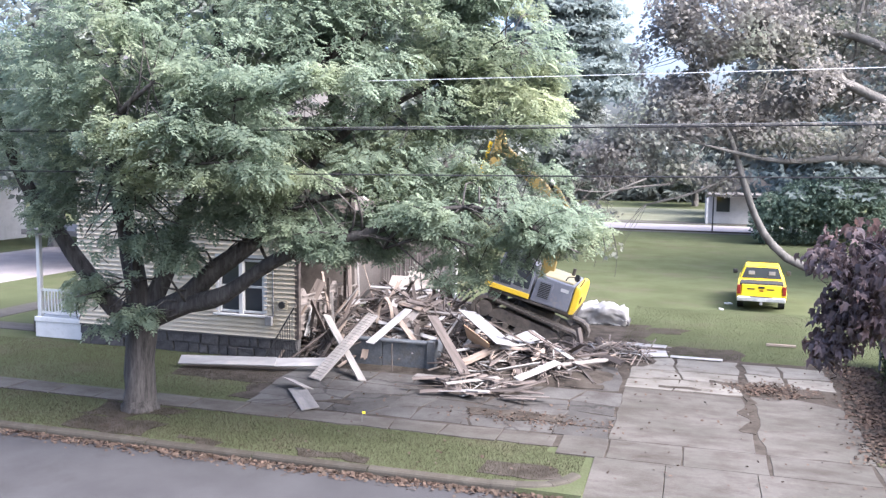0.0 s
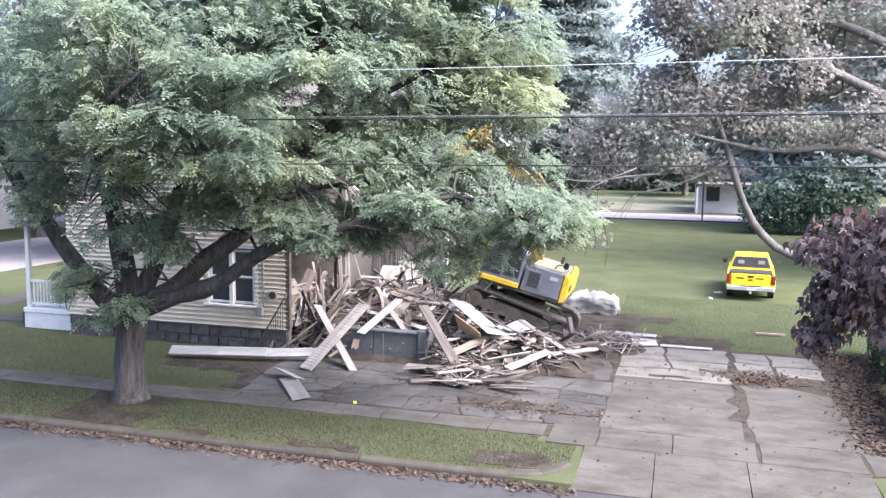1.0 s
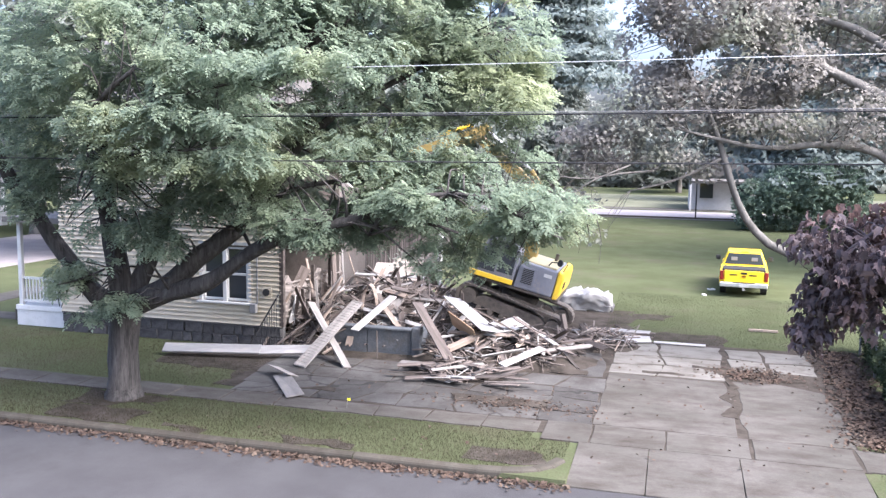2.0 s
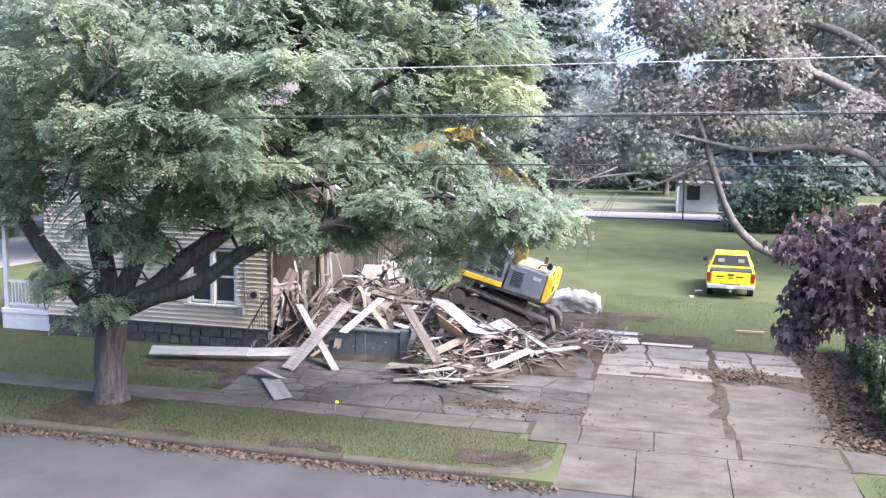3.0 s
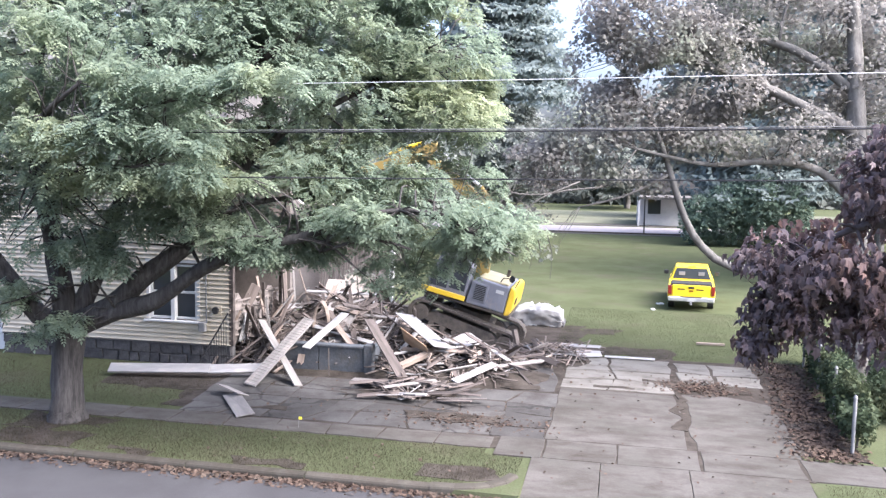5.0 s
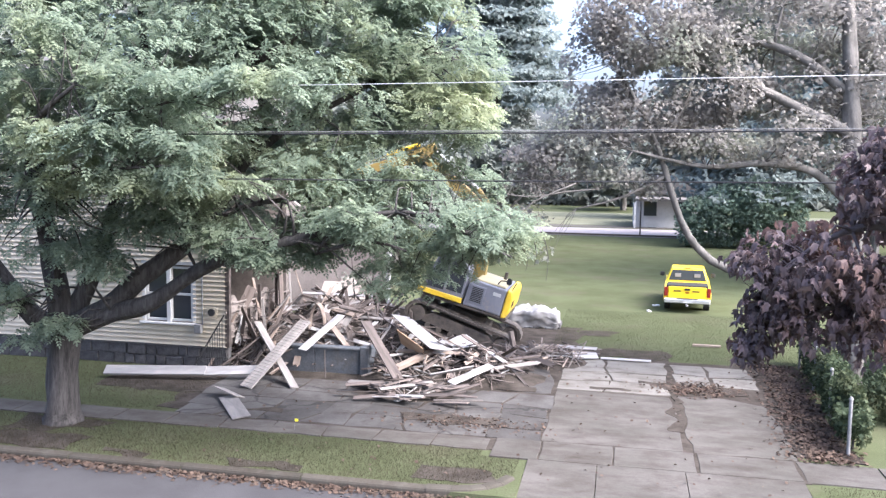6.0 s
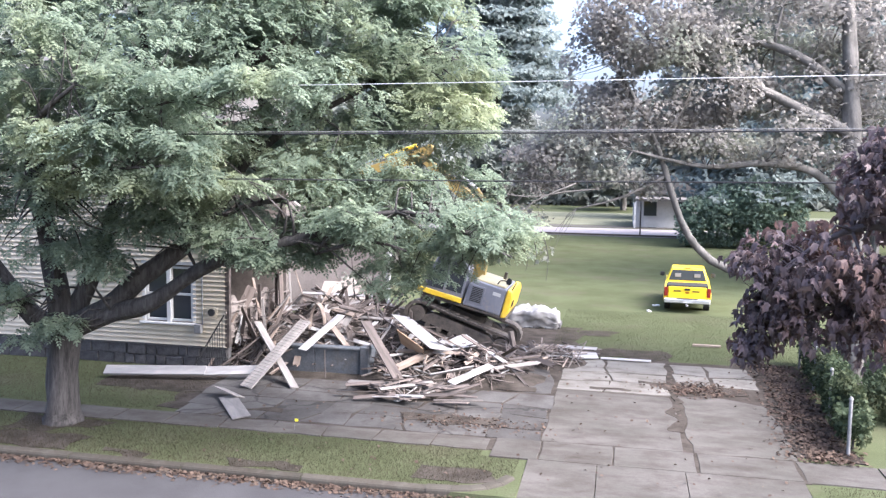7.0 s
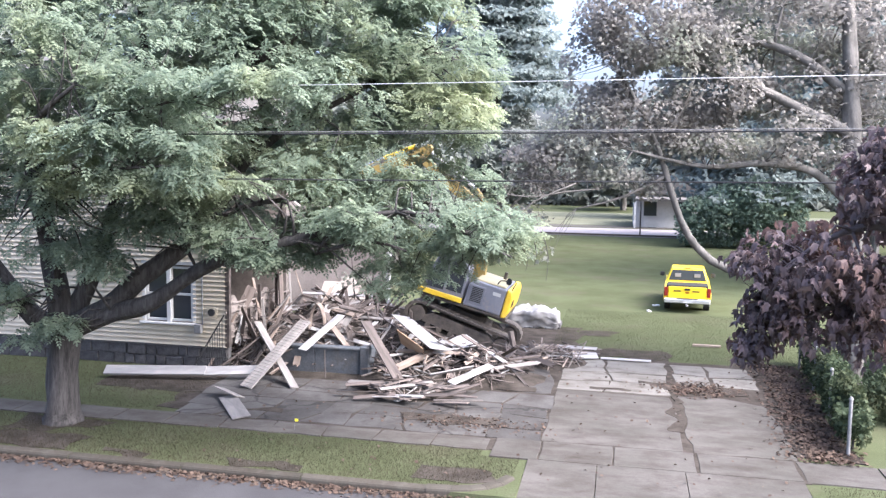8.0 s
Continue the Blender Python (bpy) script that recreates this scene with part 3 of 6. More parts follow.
# ---- the standing part of the house ----
def house():
    h = thing("house", "cream clapboard house, one end torn away", "house")
    x0, x1, y0, y1, base, eave = -17.4, -10.3, 21.0, 25.2, 0.62, 6.7
    wx0, wx1, wz0, wz1 = -12.72, -11.28, 1.2, 2.82
    # street wall behind the boards, around the window
    for a, b, c, d in ((x0, wx0, base, eave), (wx1, x1, base, eave), (wx0, wx1, base, wz0), (wx0, wx1, wz1, eave)):
        part("wall", box(bmesh.new(), ((a + b) / 2, y0 + 0.09, (c + d) / 2), (b - a, 0.14, d - c)), M["lath"], h)
    bm = bmesh.new()
    box(bm, (x0 + 0.08, (y0 + y1) / 2, (base + eave) / 2), (0.16, y1 - y0, eave - base))
    part("wall", bm, M["siding"], h)
    # rear wall in dark lath, whose tone also carries the shadow inside
    bm = bmesh.new()
    box(bm, ((x0 + x1) / 2, y1, (base + eave) / 2), (x1 - x0, 0.16, eave - base))
    part("wall", bm, M["lath"], h)
    # clapboards, each lapping the one below
    step = 0.127
    cache = {}
    for i in range(int((eave - base) / step)):
        z = base + i * step
        spans = [(x0, x1)] if z + step < wz0 or z > wz1 else [(x0, wx0 - 0.01), (wx1 + 0.01, x1)]
        for a, b in spans:
            key = round(b - a, 2)
            if key not in cache:
                bm = bmesh.new()
                L = b - a
                for s in ((0, L),):
                    v = [bm.verts.new(p) for p in ((0, -0.072, 0), (L, -0.072, 0), (L, -0.004, step + 0.012), (0, -0.004, step + 0.012), (0, 0.012, 0), (L, 0.012, 0), (L, 0.012, step + 0.012), (0, 0.012, step + 0.012))]
                    for f in ((0, 1, 2, 3), (4, 7, 6, 5), (0, 4, 5, 1), (3, 2, 6, 7), (0, 3, 7, 4), (1, 5, 6, 2)):
                        bm.faces.new([v[j] for j in f])
                cache[key] = mesh_of("clapboard", bm, M["siding"])
            ob = new("clapboard", cache[key])
            ob.parent = h
            ob.matrix_basis = pose(a, y0, z)
    # corner board
    part("corner_board", box(bmesh.new(), (x1 + 0.02, y0 - 0.0, (base + 5.4) / 2), (0.13, 0.13, 5.4 - base), bevel=0.008), M["wood_old"], h, "weathered grey corner board")
    part("drip_board", box(bmesh.new(), ((x0 + x1) / 2, y0 - 0.02, base - 0.03), (x1 - x0, 0.07, 0.05), bevel=0.006), M["mortar"], h)
    # rubble-faced foundation: rows of blocks
    part("foundation", box(bmesh.new(), ((x0 + x1) / 2, y0 + 0.13, 0.2), (x1 - x0, 0.18, 0.8)), M["mortar"], h)
    r = random.Random(3)
    for row in range(2):
        x = x0
        while x < x1:
            w = min(r.uniform(0.26, 0.66), x1 - x)
            if w > 0.1:
                bm = box(bmesh.new(), (0, 0, 0), (w - 0.025, 0.09, 0.275), bevel=0.02)
                for v in bm.verts:
                    v.co += Vector((r.uniform(-0.022, 0.018), r.uniform(-0.035, 0.012), r.uniform(-0.022, 0.016)))
                part("stone", bm, M["foundation"], h, at=pose(x + w / 2, y0 + 0.03, 0.14 + row * 0.29))
            x += w
    # the paired window
    bm = bmesh.new()
    for cx, w in ((wx0 - 0.03, 0.1), (wx1 + 0.03, 0.1), ((wx0 + wx1) / 2, 0.12)):
        box(bm, (cx, y0 - 0.01, 2.01), (w, 0.09, 1.68), bevel=0.008)
    box(bm, ((wx0 + wx1) / 2, y0 - 0.012, 2.86), (1.62, 0.09, 0.1), bevel=0.008)
    win = part("window", bm, M["white"], h, "white double-hung pair of windows")
    for cx in (wx0 + 0.36, wx1 - 0.36):
        bm = bmesh.new()
        for sx in (-0.31, 0.31):
            box(bm, (cx + sx, y0 + 0.03, 2.01), (0.06, 0.09, 1.5), bevel=0.006)
        for z in (1.29, 2.0, 2.73):
            box(bm, (cx, y0 + 0.035, z), (0.58, 0.08, 0.06), bevel=0.006)
        part("sash", bm, M["white"], win)
        part("pane", box(bmesh.new(), (cx, y0 + 0.06, 2.0), (0.58, 0.01, 1.46)), M["glass"], win)
    part("window_sill", box(bmesh.new(), ((wx0 + wx1) / 2, y0 - 0.05, 1.2), (1.7, 0.16, 0.06), bevel=0.01), M["white"], win)
    # upper floor, roof
    part("ceiling", box(bmesh.new(), ((x0 + x1) / 2, (y0 + y1) / 2, 3.4), (x1 - x0 - 0.3, y1 - y0 - 0.3, 0.2)), M["lath"], h)
    part("floor_boards", box(bmesh.new(), ((x0 + x1) / 2, (y0 + y1) / 2, 0.58), (x1 - x0 - 0.3, y1 - y0 - 0.3, 0.1)), M["wood_old"], h)
    bm = prism(bmesh.new(), [(y0 - 0.4, eave), (y1 + 0.4, eave), ((y0 + y1) / 2, eave + 2.0)], x0 - 0.3, x1 + 0.1)
    bmesh.ops.rotate(bm, verts=bm.verts, cent=(0, 0, 0), matrix=Matrix.Rotation(math.pi / 2, 3, "Z"))
    bmesh.ops.scale(bm, verts=bm.verts, vec=(-1, 1, 1))
    part("roof", bm, M["roof"], h)
    # the torn end: a ragged inner wall of plaster and lath
    bm = bmesh.new()
    rr = random.Random(8)
    out = [(21.1, 0.6)] + [(21.1 + 0.45 * i, 1.75 - 0.02 * i + rr.uniform(-0.25, 0.25)) for i in range(9)] + [(25.1, 0.6)]
    prism(bm, out, -0.06, 0.06)
    bmesh.ops.rotate(bm, verts=bm.verts, cent=(0, 0, 0), matrix=Matrix.Rotation(math.pi / 2, 3, "Z"))
    bmesh.ops.scale(bm, verts=bm.verts, vec=(-1, 1, 1))
    part("torn_wall", bm, M["lath"], h, "broken inner wall of bare plaster and lath", at=pose(-10.42, 0, 0))
    lath = mesh_of("lath", box(bmesh.new(), (0, 0, 0), (0.02, 1.0, 0.045)), M["lath"])
    for i in range(22):
        ob = new("lath", lath)
        ob.parent = h
        ob.matrix_basis = pose(-10.33 + rr.uniform(0, 0.02), rr.uniform(21.6, 24.6), 0.75 + 0.052 * i + rr.uniform(-0.02, 0.02), rr.gauss(0, 5), 0, rr.gauss(0, 3)) @ Matrix.Diagonal((1, rr.uniform(0.6, 1.9), 1, 1))
    for i in range(6):
        y = 21.6 + 0.62 * i
        hgt = rr.uniform(0.8, 2.2)
        part("stud", box(bmesh.new(), (0, 0, hgt / 2), (0.09, 0.05, hgt)), M["wood_old"], h, at=pose(-10.2, y, 0.6, rr.gauss(0, 5), rr.gauss(3, 5), 0))
    # back room wall that still stands, with a doorway post and a vent
    bm = bmesh.new()
    out = [(-13.0, 0.6), (-8.0, 0.6), (-8.0, 3.0), (-8.3, 3.3), (-8.7, 3.1), (-9.3, 3.7), (-9.7, 3.9), (-10.4, 4.3), (-11.2, 4.1), (-12.0, 4.7), (-13.0, 4.6)]
    prism(bm, out, 28.6, 28.75)
    part("back_wall", bm, M["plaster"], h, "pale dusty plaster wall of an opened room")
    part("door_post", box(bmesh.new(), (-7.93, 28.6, 1.95), (0.14, 0.2, 2.7), pose(0, 0, 0, 0, 2, 0), bevel=0.01), M["white"], h, "chipped white door post")
    v = part("vent", box(bmesh.new(), (-8.99, 28.585, 2.85), (0.46, 0.03, 0.5)), M["white"], h)
    for i in range(6):
        part("vent_slat", box(bmesh.new(), (-9.15 + 0.065 * i, 28.56, 2.85), (0.035, 0.04, 0.42)), M["mortar"], v)
    # wall fittings
    part("meter_box", box(bmesh.new(), (-11.1, y0 - 0.1, 1.1), (0.2, 0.13, 0.26), bevel=0.015), M["grey"], h, "grey metal meter box")
    cyl(bm := bmesh.new(), (-10.72, y0 - 0.12, 1.56), (-10.72, y0, 1.56), 0.1, n=16)
    part("dryer_vent", bm, M["black"], h, "round black wall vent")
    part("vent_plate", box(bmesh.new(), (-10.72, y0 - 0.045, 1.56), (0.3, 0.05, 0.3), bevel=0.01), M["siding"], h)
    cyl(bm := bmesh.new(), (-11.0, y0 - 0.06, 1.2), (-11.0, y0 - 0.06, 3.4), 0.02, n=8)
    part("conduit", bm, M["grey"], h)
    # white porch at the far corner
    px = -18.6
    part("porch_floor", box(bmesh.new(), (px + 0.2, 22.6, 0.55), (1.9, 2.6, 0.14), bevel=0.01), M["white"], h)
    part("porch_skirt", box(bmesh.new(), (px + 0.2, 21.36, 0.24), (1.86, 0.06, 0.5)), M["white"], h)
    part("porch_post", box(bmesh.new(), (px - 0.6, 21.42, 1.9), (0.13, 0.13, 2.6), bevel=0.01), M["white"], h)
    for z in (0.75, 1.45):
        part("porch_rail", box(bmesh.new(), (px + 0.3, 21.42, z), (1.7, 0.05, 0.07)), M["white"], h)
    for i in range(13):
        part("baluster", box(bmesh.new(), (px - 0.42 + 0.12 * i, 21.42, 1.1), (0.04, 0.04, 0.66)), M["white"], h)
    part("porch_roof", box(bmesh.new(), (px + 0.2, 22.6, 3.25), (2.3, 3.0, 0.16)), M["roof"], h)
    part("porch_step", box(bmesh.new(), (px - 1.0, 22.4, 0.2), (0.5, 1.2, 0.4), bevel=0.02), M["concrete"], h)
    return h


house()

# iron stair rail beside the torn corner
rail = thing("stair_rail", "thin black iron stair rail", "railing")
cyl(bm := bmesh.new(), (-11.1, 20.5, 0.05), (-10.25, 20.7, 1.55), 0.02, n=6)
part("handrail", bm, M["black"], rail)
for i in range(8):
    cyl(bm := bmesh.new(), (-10.75 + 0.07 * i, 20.6, 0.1), (-10.75 + 0.07 * i, 20.6, 0.66 + 0.12 * i), 0.009, n=5)
    part("bar", bm, M["black"], rail)

# foundation of the part that is gone
found = thing("foundation_wall", "blue-grey painted concrete foundation wall", "wall")
for a, b in ((-8.95, -7.9), (-7.88, -6.62)):
    part("block", box(bmesh.new(), ((a + b) / 2, 21.3, 0.3), (b - a, 0.22, 0.82), bevel=0.015), M["bluewall"], found)
part("pillar", box(bmesh.new(), (-6.5, 21.28, 0.36), (0.24, 0.3, 0.9), bevel=0.02), M["bluewall"], found)
part("cap", box(bmesh.new(), (-7.8, 21.28, 0.735), (2.35, 0.3, 0.06), bevel=0.012), M["bluewall"], found)
part("return_wall", box(bmesh.new(), (-6.5, 23.2, 0.3), (0.22, 3.5, 0.78)), M["bluewall"], found)


# ---- the wreck ----
def mound(x, y):
    """Height of the heap of debris."""
    g = lambda cx, cy, rx, ry, h: h * math.exp(-((x - cx) / rx) ** 2 - ((y - cy) / ry) ** 2)
    z = max(g(-8.1, 23.9, 2.2, 1.7, 1.5), g(-9.5, 22.5, 0.9, 1.0, 1.2), g(-4.6, 22.0, 1.9, 1.1, 0.6), g(-6.3, 23.2, 1.1, 0.9, 0.9), g(-5.0, 19.7, 1.5, 0.7, 0.14), g(-2.4, 24.3, 1.4, 0.9, 0.3))
    side = max(0.0, 1 - max(0.0, abs(y - 26.2) - 1.3) / 0.35)
    ramp = min(max((-4.1 - x) * math.tan(radians(20.0)) + 0.0, 0.0), 1.1)
    if x < -6.8:
        ramp *= max(0.0, 1 + (x + 6.8) / 1.5)
    if y > 24.9 and y < 27.6 and -6.8 < x < -2.8:
        return ramp
    return max(z, ramp * side) + 0.10 * noise.noise((x * 2.3, y * 2.3, 0)) * min(1, 4 * z)


heap = thing("rubble_heap", "heap of splintered boards, lath and siding", "rubble")
bm = bmesh.new()
nx, ny = 56, 50
g = [[bm.verts.new((-11 + 0.2 * i, 18.8 + 0.2 * j, mound(-11 + 0.2 * i, 18.8 + 0.2 * j) - 0.05)) for i in range(nx)] for j in range(ny)]
for a, b in zip(g, g[1:]):
    for i in range(nx - 1):
        bm.faces.new((a[i], a[i + 1], b[i + 1], b[i]))
part("debris_bed", bm, M["soil"], heap, "dusty brown bed of broken plaster and soil", smooth=True)["kind"] = "stuff"


def board_mesh(mat, seed):
    """A split board one metre long, 10 cm wide, with broken ends."""
    r = random.Random(seed)
    bm = bmesh.new()
    n = 4
    cut = [(-0.5 + r.uniform(-0.06, 0.04), 0.5 + r.uniform(-0.04, 0.06)) for _ in range(n)]
    lo, hi = [], []
    for k in range(n):
        y = -0.05 + 0.1 * k / (n - 1)
        lo.append(y), hi.append(y)
    ring = [(cut[k][0], lo[k]) for k in range(n)] + [(cut[k][1], hi[k]) for k in reversed(range(n))]
    bow = r.uniform(-0.03, 0.03)
    f = [bm.verts.new((x, y, 0.012 + bow * (0.25 - x * x))) for x, y in ring]
    b = [bm.verts.new((x, y, -0.012 + bow * (0.25 - x * x))) for x, y in ring]
    bm.faces.new(f)
    bm.faces.new(b[::-1])
    for i in range(len(ring)):
        j = (i + 1) % len(ring)
        bm.faces.new((f[i], b[i], b[j], f[j]))
    return mesh_of("board", bm, mat)


KINDS = [[board_mesh(M[k], 10 * i + s) for s in range(4)] for i, k in enumerate(("wood_old", "wood_pale", "wood_white", "wood_grey"))]


def lay(r, x, y, length, width, thick, steep, kind, lift=0.02, yaw=None):
    z = mound(x, y)
    n = Vector((mound(x - 0.2, y) - mound(x + 0.2, y), mound(x, y - 0.2) - mound(x, y + 0.2), 0.4)).normalized()
    turn = n.to_track_quat("Z", "X").to_matrix().to_4x4()
    ob = new("board", r.choice(KINDS[kind]))
    ob.parent = heap
    ob.matrix_basis = Matrix.Translation((x, y, z + lift + abs(math.sin(radians(steep))) * length * 0.3)) @ turn @ pose(0, 0, 0, r.gauss(0, 14), steep, r.uniform(0, 360) if yaw is None else yaw) @ Matrix.Diagonal((length, width * 10, thick / 0.024, 1))
    return ob


r = random.Random(21)
made = 0
while made < 300:
    x, y = r.uniform(-10.6, -2.2), r.uniform(20.9, 26.5)
    if mound(x, y) < 0.18 or (23.9 < y and x > -7.0) or (y < 21.55 and x > -9.0):
        continue
    k = r.choices((0, 1, 2, 3), (0.68, 0.1, 0.09, 0.13))[0]
    lay(r, x, y, r.uniform(0.5, 2.4), r.uniform(0.06, 0.2), r.uniform(0.018, 0.04), r.gauss(0, 13), k)
    made += 1
# splinters and lath, uncounted
k = 1500
P, T, S = [], [], []
while len(P) < k:
    x, y = r.uniform(-10.8, -0.9), r.uniform(19.0, 27.5)
    if mound(x, y) < 0.1 and r.random() > 0.02:
        continue
    if 23.9 < y and -7.0 < x < -3.2:
        continue
    if y < 21.5 and -9.2 < x < -6.3 or y < 20.2 and x < -7:
        continue
    if x > -2.8 and y < 23.4:
        continue
    P.append((x, y, mound(x, y) + r.uniform(0, 0.12)))
    T.append(np.array(Euler((r.gauss(0, 0.5), r.gauss(0, 0.35), r.uniform(0, 6.3))).to_matrix()))
    S.append(r.uniform(0.25, 1.1))
SPL = [(-0.5, -0.025, -0.012), (0.5, -0.02, -0.012), (0.46, 0.025, -0.012), (-0.47, 0.02, -0.012), (-0.5, -0.025, 0.012), (0.5, -0.02, 0.012), (0.46, 0.025, 0.012), (-0.47, 0.02, 0.012)]
SPL_F = [[0, 3, 2, 1], [4, 5, 6, 7], [0, 1, 5, 4], [1, 2, 6, 5], [2, 3, 7, 6], [3, 0, 4, 7]]
P, T, S = np.array(P), np.array(T), np.array(S)
pick = np.random.default_rng(2).random(k)
for lo, hi, m in ((0, 0.62, "wood_old"), (0.62, 0.72, "wood_pale"), (0.72, 0.79, "wood_white"), (0.79, 1.01, "lath")):
    s = (pick >= lo) & (pick < hi)
    many("splinter_rest", SPL, SPL_F, P[s], T[s], S[s], M[m], heap)["kind"] = "stuff"


def plank(name, a, b, width, thick, mat, label, roll=0.0, ridges=0):
    """A single board from a to b."""
    a, b = Vector(a), Vector(b)
    d = b - a
    L = d.length
    bm = box(bmesh.new(), (0, 0, 0), (L, width, thick), bevel=min(0.006, thick * 0.2))
    ob = thing(name, label, "board")
    part("board", bm, mat, ob)
    for i in range(ridges):
        w = width * 0.8
        part("ridge", box(bmesh.new(), (-L / 2 + L * (i + 0.5) / ridges, 0, thick / 2 + 0.004), (0.025, w, 0.012)), mat, ob)
    x = d.normalized()
    side = Vector((0, 0, 1)).cross(x).normalized()
    up = x.cross(side)
    ob.matrix_basis = Matrix.Translation((a + b) / 2) @ Matrix((x, side, up)).transposed().to_4x4() @ pose(0, 0, 0, roll, 0, 0)
    return ob


plank("siding_length", (-12.95, 19.4, 0.2), (-10.35, 19.85, 0.24), 0.3, 0.05, M["wood_white"], "long pale siding length lying by the foundation", 35)
plank("siding_length", (-10.4, 19.85, 0.22), (-9.05, 20.2, 0.26), 0.28, 0.05, M["wood_white"], "short pale siding length by the crossed boards", 38)
plank("soffit_board", (-8.95, 19.2, 0.06), (-8.3, 21.6, 1.34), 0.34, 0.04, M["wood_grey"], "grey ridged soffit panel leaning on the heap", 10, ridges=26)
plank("weathered_board", (-7.8, 19.55, 0.03), (-9.8, 21.8, 1.2), 0.24, 0.04, M["wood_grey"], "weathered grey board leaning on the heap", 15)
plank("white_board", (-7.9, 20.3, 0.83), (-7.45, 22.1, 1.46), 0.24, 0.03, M["wood_white"], "white painted board jutting from the heap", 5)
plank("brown_board", (-5.2, 19.8, 0.36), (-6.8, 22.2, 1.3), 0.3, 0.04, M["wood_old"], "wide brown board sloping down the heap", 8)
plank("white_sheet", (-6.0, 23.0, 1.36), (-4.5, 21.3, 0.84), 0.62, 0.02, M["wood_white"], "white wall sheet, torn, on the heap", -12)
plank("white_sheet", (-4.85, 21.7, 0.8), (-3.85, 22.7, 0.86), 0.7, 0.02, M["wood_white"], "white wall sheet bent over the heap", 14)
plank("white_strip", (-4.1, 22.9, 0.9), (-2.85, 21.7, 0.52), 0.2, 0.025, M["wood_white"], "white trim strip on the heap", -10)
plank("plywood_piece", (-5.75, 21.9, 1.0), (-4.95, 21.5, 0.62), 0.62, 0.02, M["plywood"], "brown plywood piece standing in the heap", -52)
plank("timber", (-5.5, 20.7, 0.42), (-4.4, 22.3, 0.82), 0.17, 0.12, M["wood_pale"], "pale timber beam in the heap", 10)
plank("white_board", (-4.5, 20.2, 0.42), (-3.5, 20.6, 0.6), 0.26, 0.025, M["wood_white"], "broken white board in the heap", -25)
plank("grey_board", (-3.95, 20.0, 0.3), (-3.15, 21.3, 0.5), 0.22, 0.04, M["wood_white"], "pale board lying on the heap's edge", 12)
plank("white_board", (-5.05, 18.9, 0.07), (-4.2, 19.75, 0.2), 0.18, 0.025, M["wood_white"], "white board on the forecourt", -8)
plank("long_sheet", (-1.95, 24.7, 0.1), (-0.55, 25.0, 0.13), 0.4, 0.02, M["wood_white"], "long white sheet by the end of the drive", 12)
plank("long_strip", (-0.45, 24.95, 0.07), (0.98, 24.9, 0.08), 0.14, 0.025, M["wood_white"], "thin pale strip at the end of the drive", 10)
plank("white_strip", (-1.8, 26.3, 0.07), (-0.6, 26.1, 0.1), 0.22, 0.02, M["wood_white"], "white strip on the bare soil", 10)
plank("bent_siding", (-8.95, 18.2, 0.1), (-7.9, 16.75, 0.08), 0.4, 0.02, M["wood_grey"], "bent pale siding panel on the forecourt", 6)
plank("bent_siding", (-9.35, 18.55, 0.2), (-8.6, 18.1, 0.14), 0.34, 0.02, M["wood_grey"], "bent end of a siding panel on the forecourt", -20)
plank("stake", (-7.42, 20.7, 0.03), (-7.52, 20.95, 0.72), 0.03, 0.03, M["wood_old"], "thin stake before the foundation wall")
plank("dark_board", (-2.75, 24.0, 0.07), (-1.35, 24.2, 0.07), 0.16, 0.04, M["wood_old"], "dark board on the drive", 5)
plank("leaning_board", (-10.70, 21.90, 0.81), (-10.21, 22.40, 2.08), 0.3, 0.03, M["wood_old"], "weathered grey board leaning on the torn house wall", 60)
plank("leaning_board", (-9.37, 21.20, 0.47), (-10.21, 21.70, 1.59), 0.24, 0.03, M["wood_old"], "brown split board leaning against the heap", 70)
plank("leaning_board", (-10.04, 22.60, 1.05), (-10.52, 23.10, 2.24), 0.09, 0.04, M["wood_pale"], "pale stick standing up out of the heap", 20)
plank("leaning_board", (-9.72, 23.40, 1.09), (-10.01, 23.90, 2.80), 0.16, 0.05, M["wood_old"], "dark broken stud standing in the heap", 40)
plank("leaning_board", (-9.51, 23.60, 1.07), (-9.82, 24.10, 2.87), 0.26, 0.03, M["wood_grey"], "grey broken board standing in the heap", 70)
plank("leaning_board", (-9.07, 23.80, 1.15), (-9.68, 24.30, 2.38), 0.15, 0.03, M["wood_pale"], "pale split board leaning in the heap", 60)
plank("leaning_board", (-10.21, 21.40, 0.62), (-10.24, 21.90, 1.32), 0.2, 0.03, M["wood_white"], "pale board end leaning by the corner of the house", 60)
r3 = random.Random(15)
for i in range(20):
    x, y = r3.uniform(-10.7, -9.3), r3.uniform(20.9, 22.6)
    L = r3.uniform(0.8, 1.7)
    lean = r3.gauss(34, 20)
    z = max(0.03, 0.7 * mound(x, y))
    c, k = L * math.sin(radians(lean)), L * math.cos(radians(lean))
    plank("leaning_board", (x - 0.35 * c, y - 0.3, z), (x + 0.65 * c, y + 0.25, z + k), r3.uniform(0.035, 0.09), r3.uniform(0.025, 0.04), M[r3.choice(("wood_old", "wood_old", "wood_old", "wood_old", "wood_pale"))], "split board leaning against the torn end of the house", r3.uniform(0, 90))
plank("log", (2.35, 27.8, 0.05), (3.21, 27.75, 0.06), 0.08, 0.07, M["wood_pale"], "pale stick lying in the grass")
plank("prop", (-2.95, 24.85, 0.0), (-3.12, 24.95, 0.72), 0.16, 0.1, M["wood_old"], "dark timber end standing by the track")
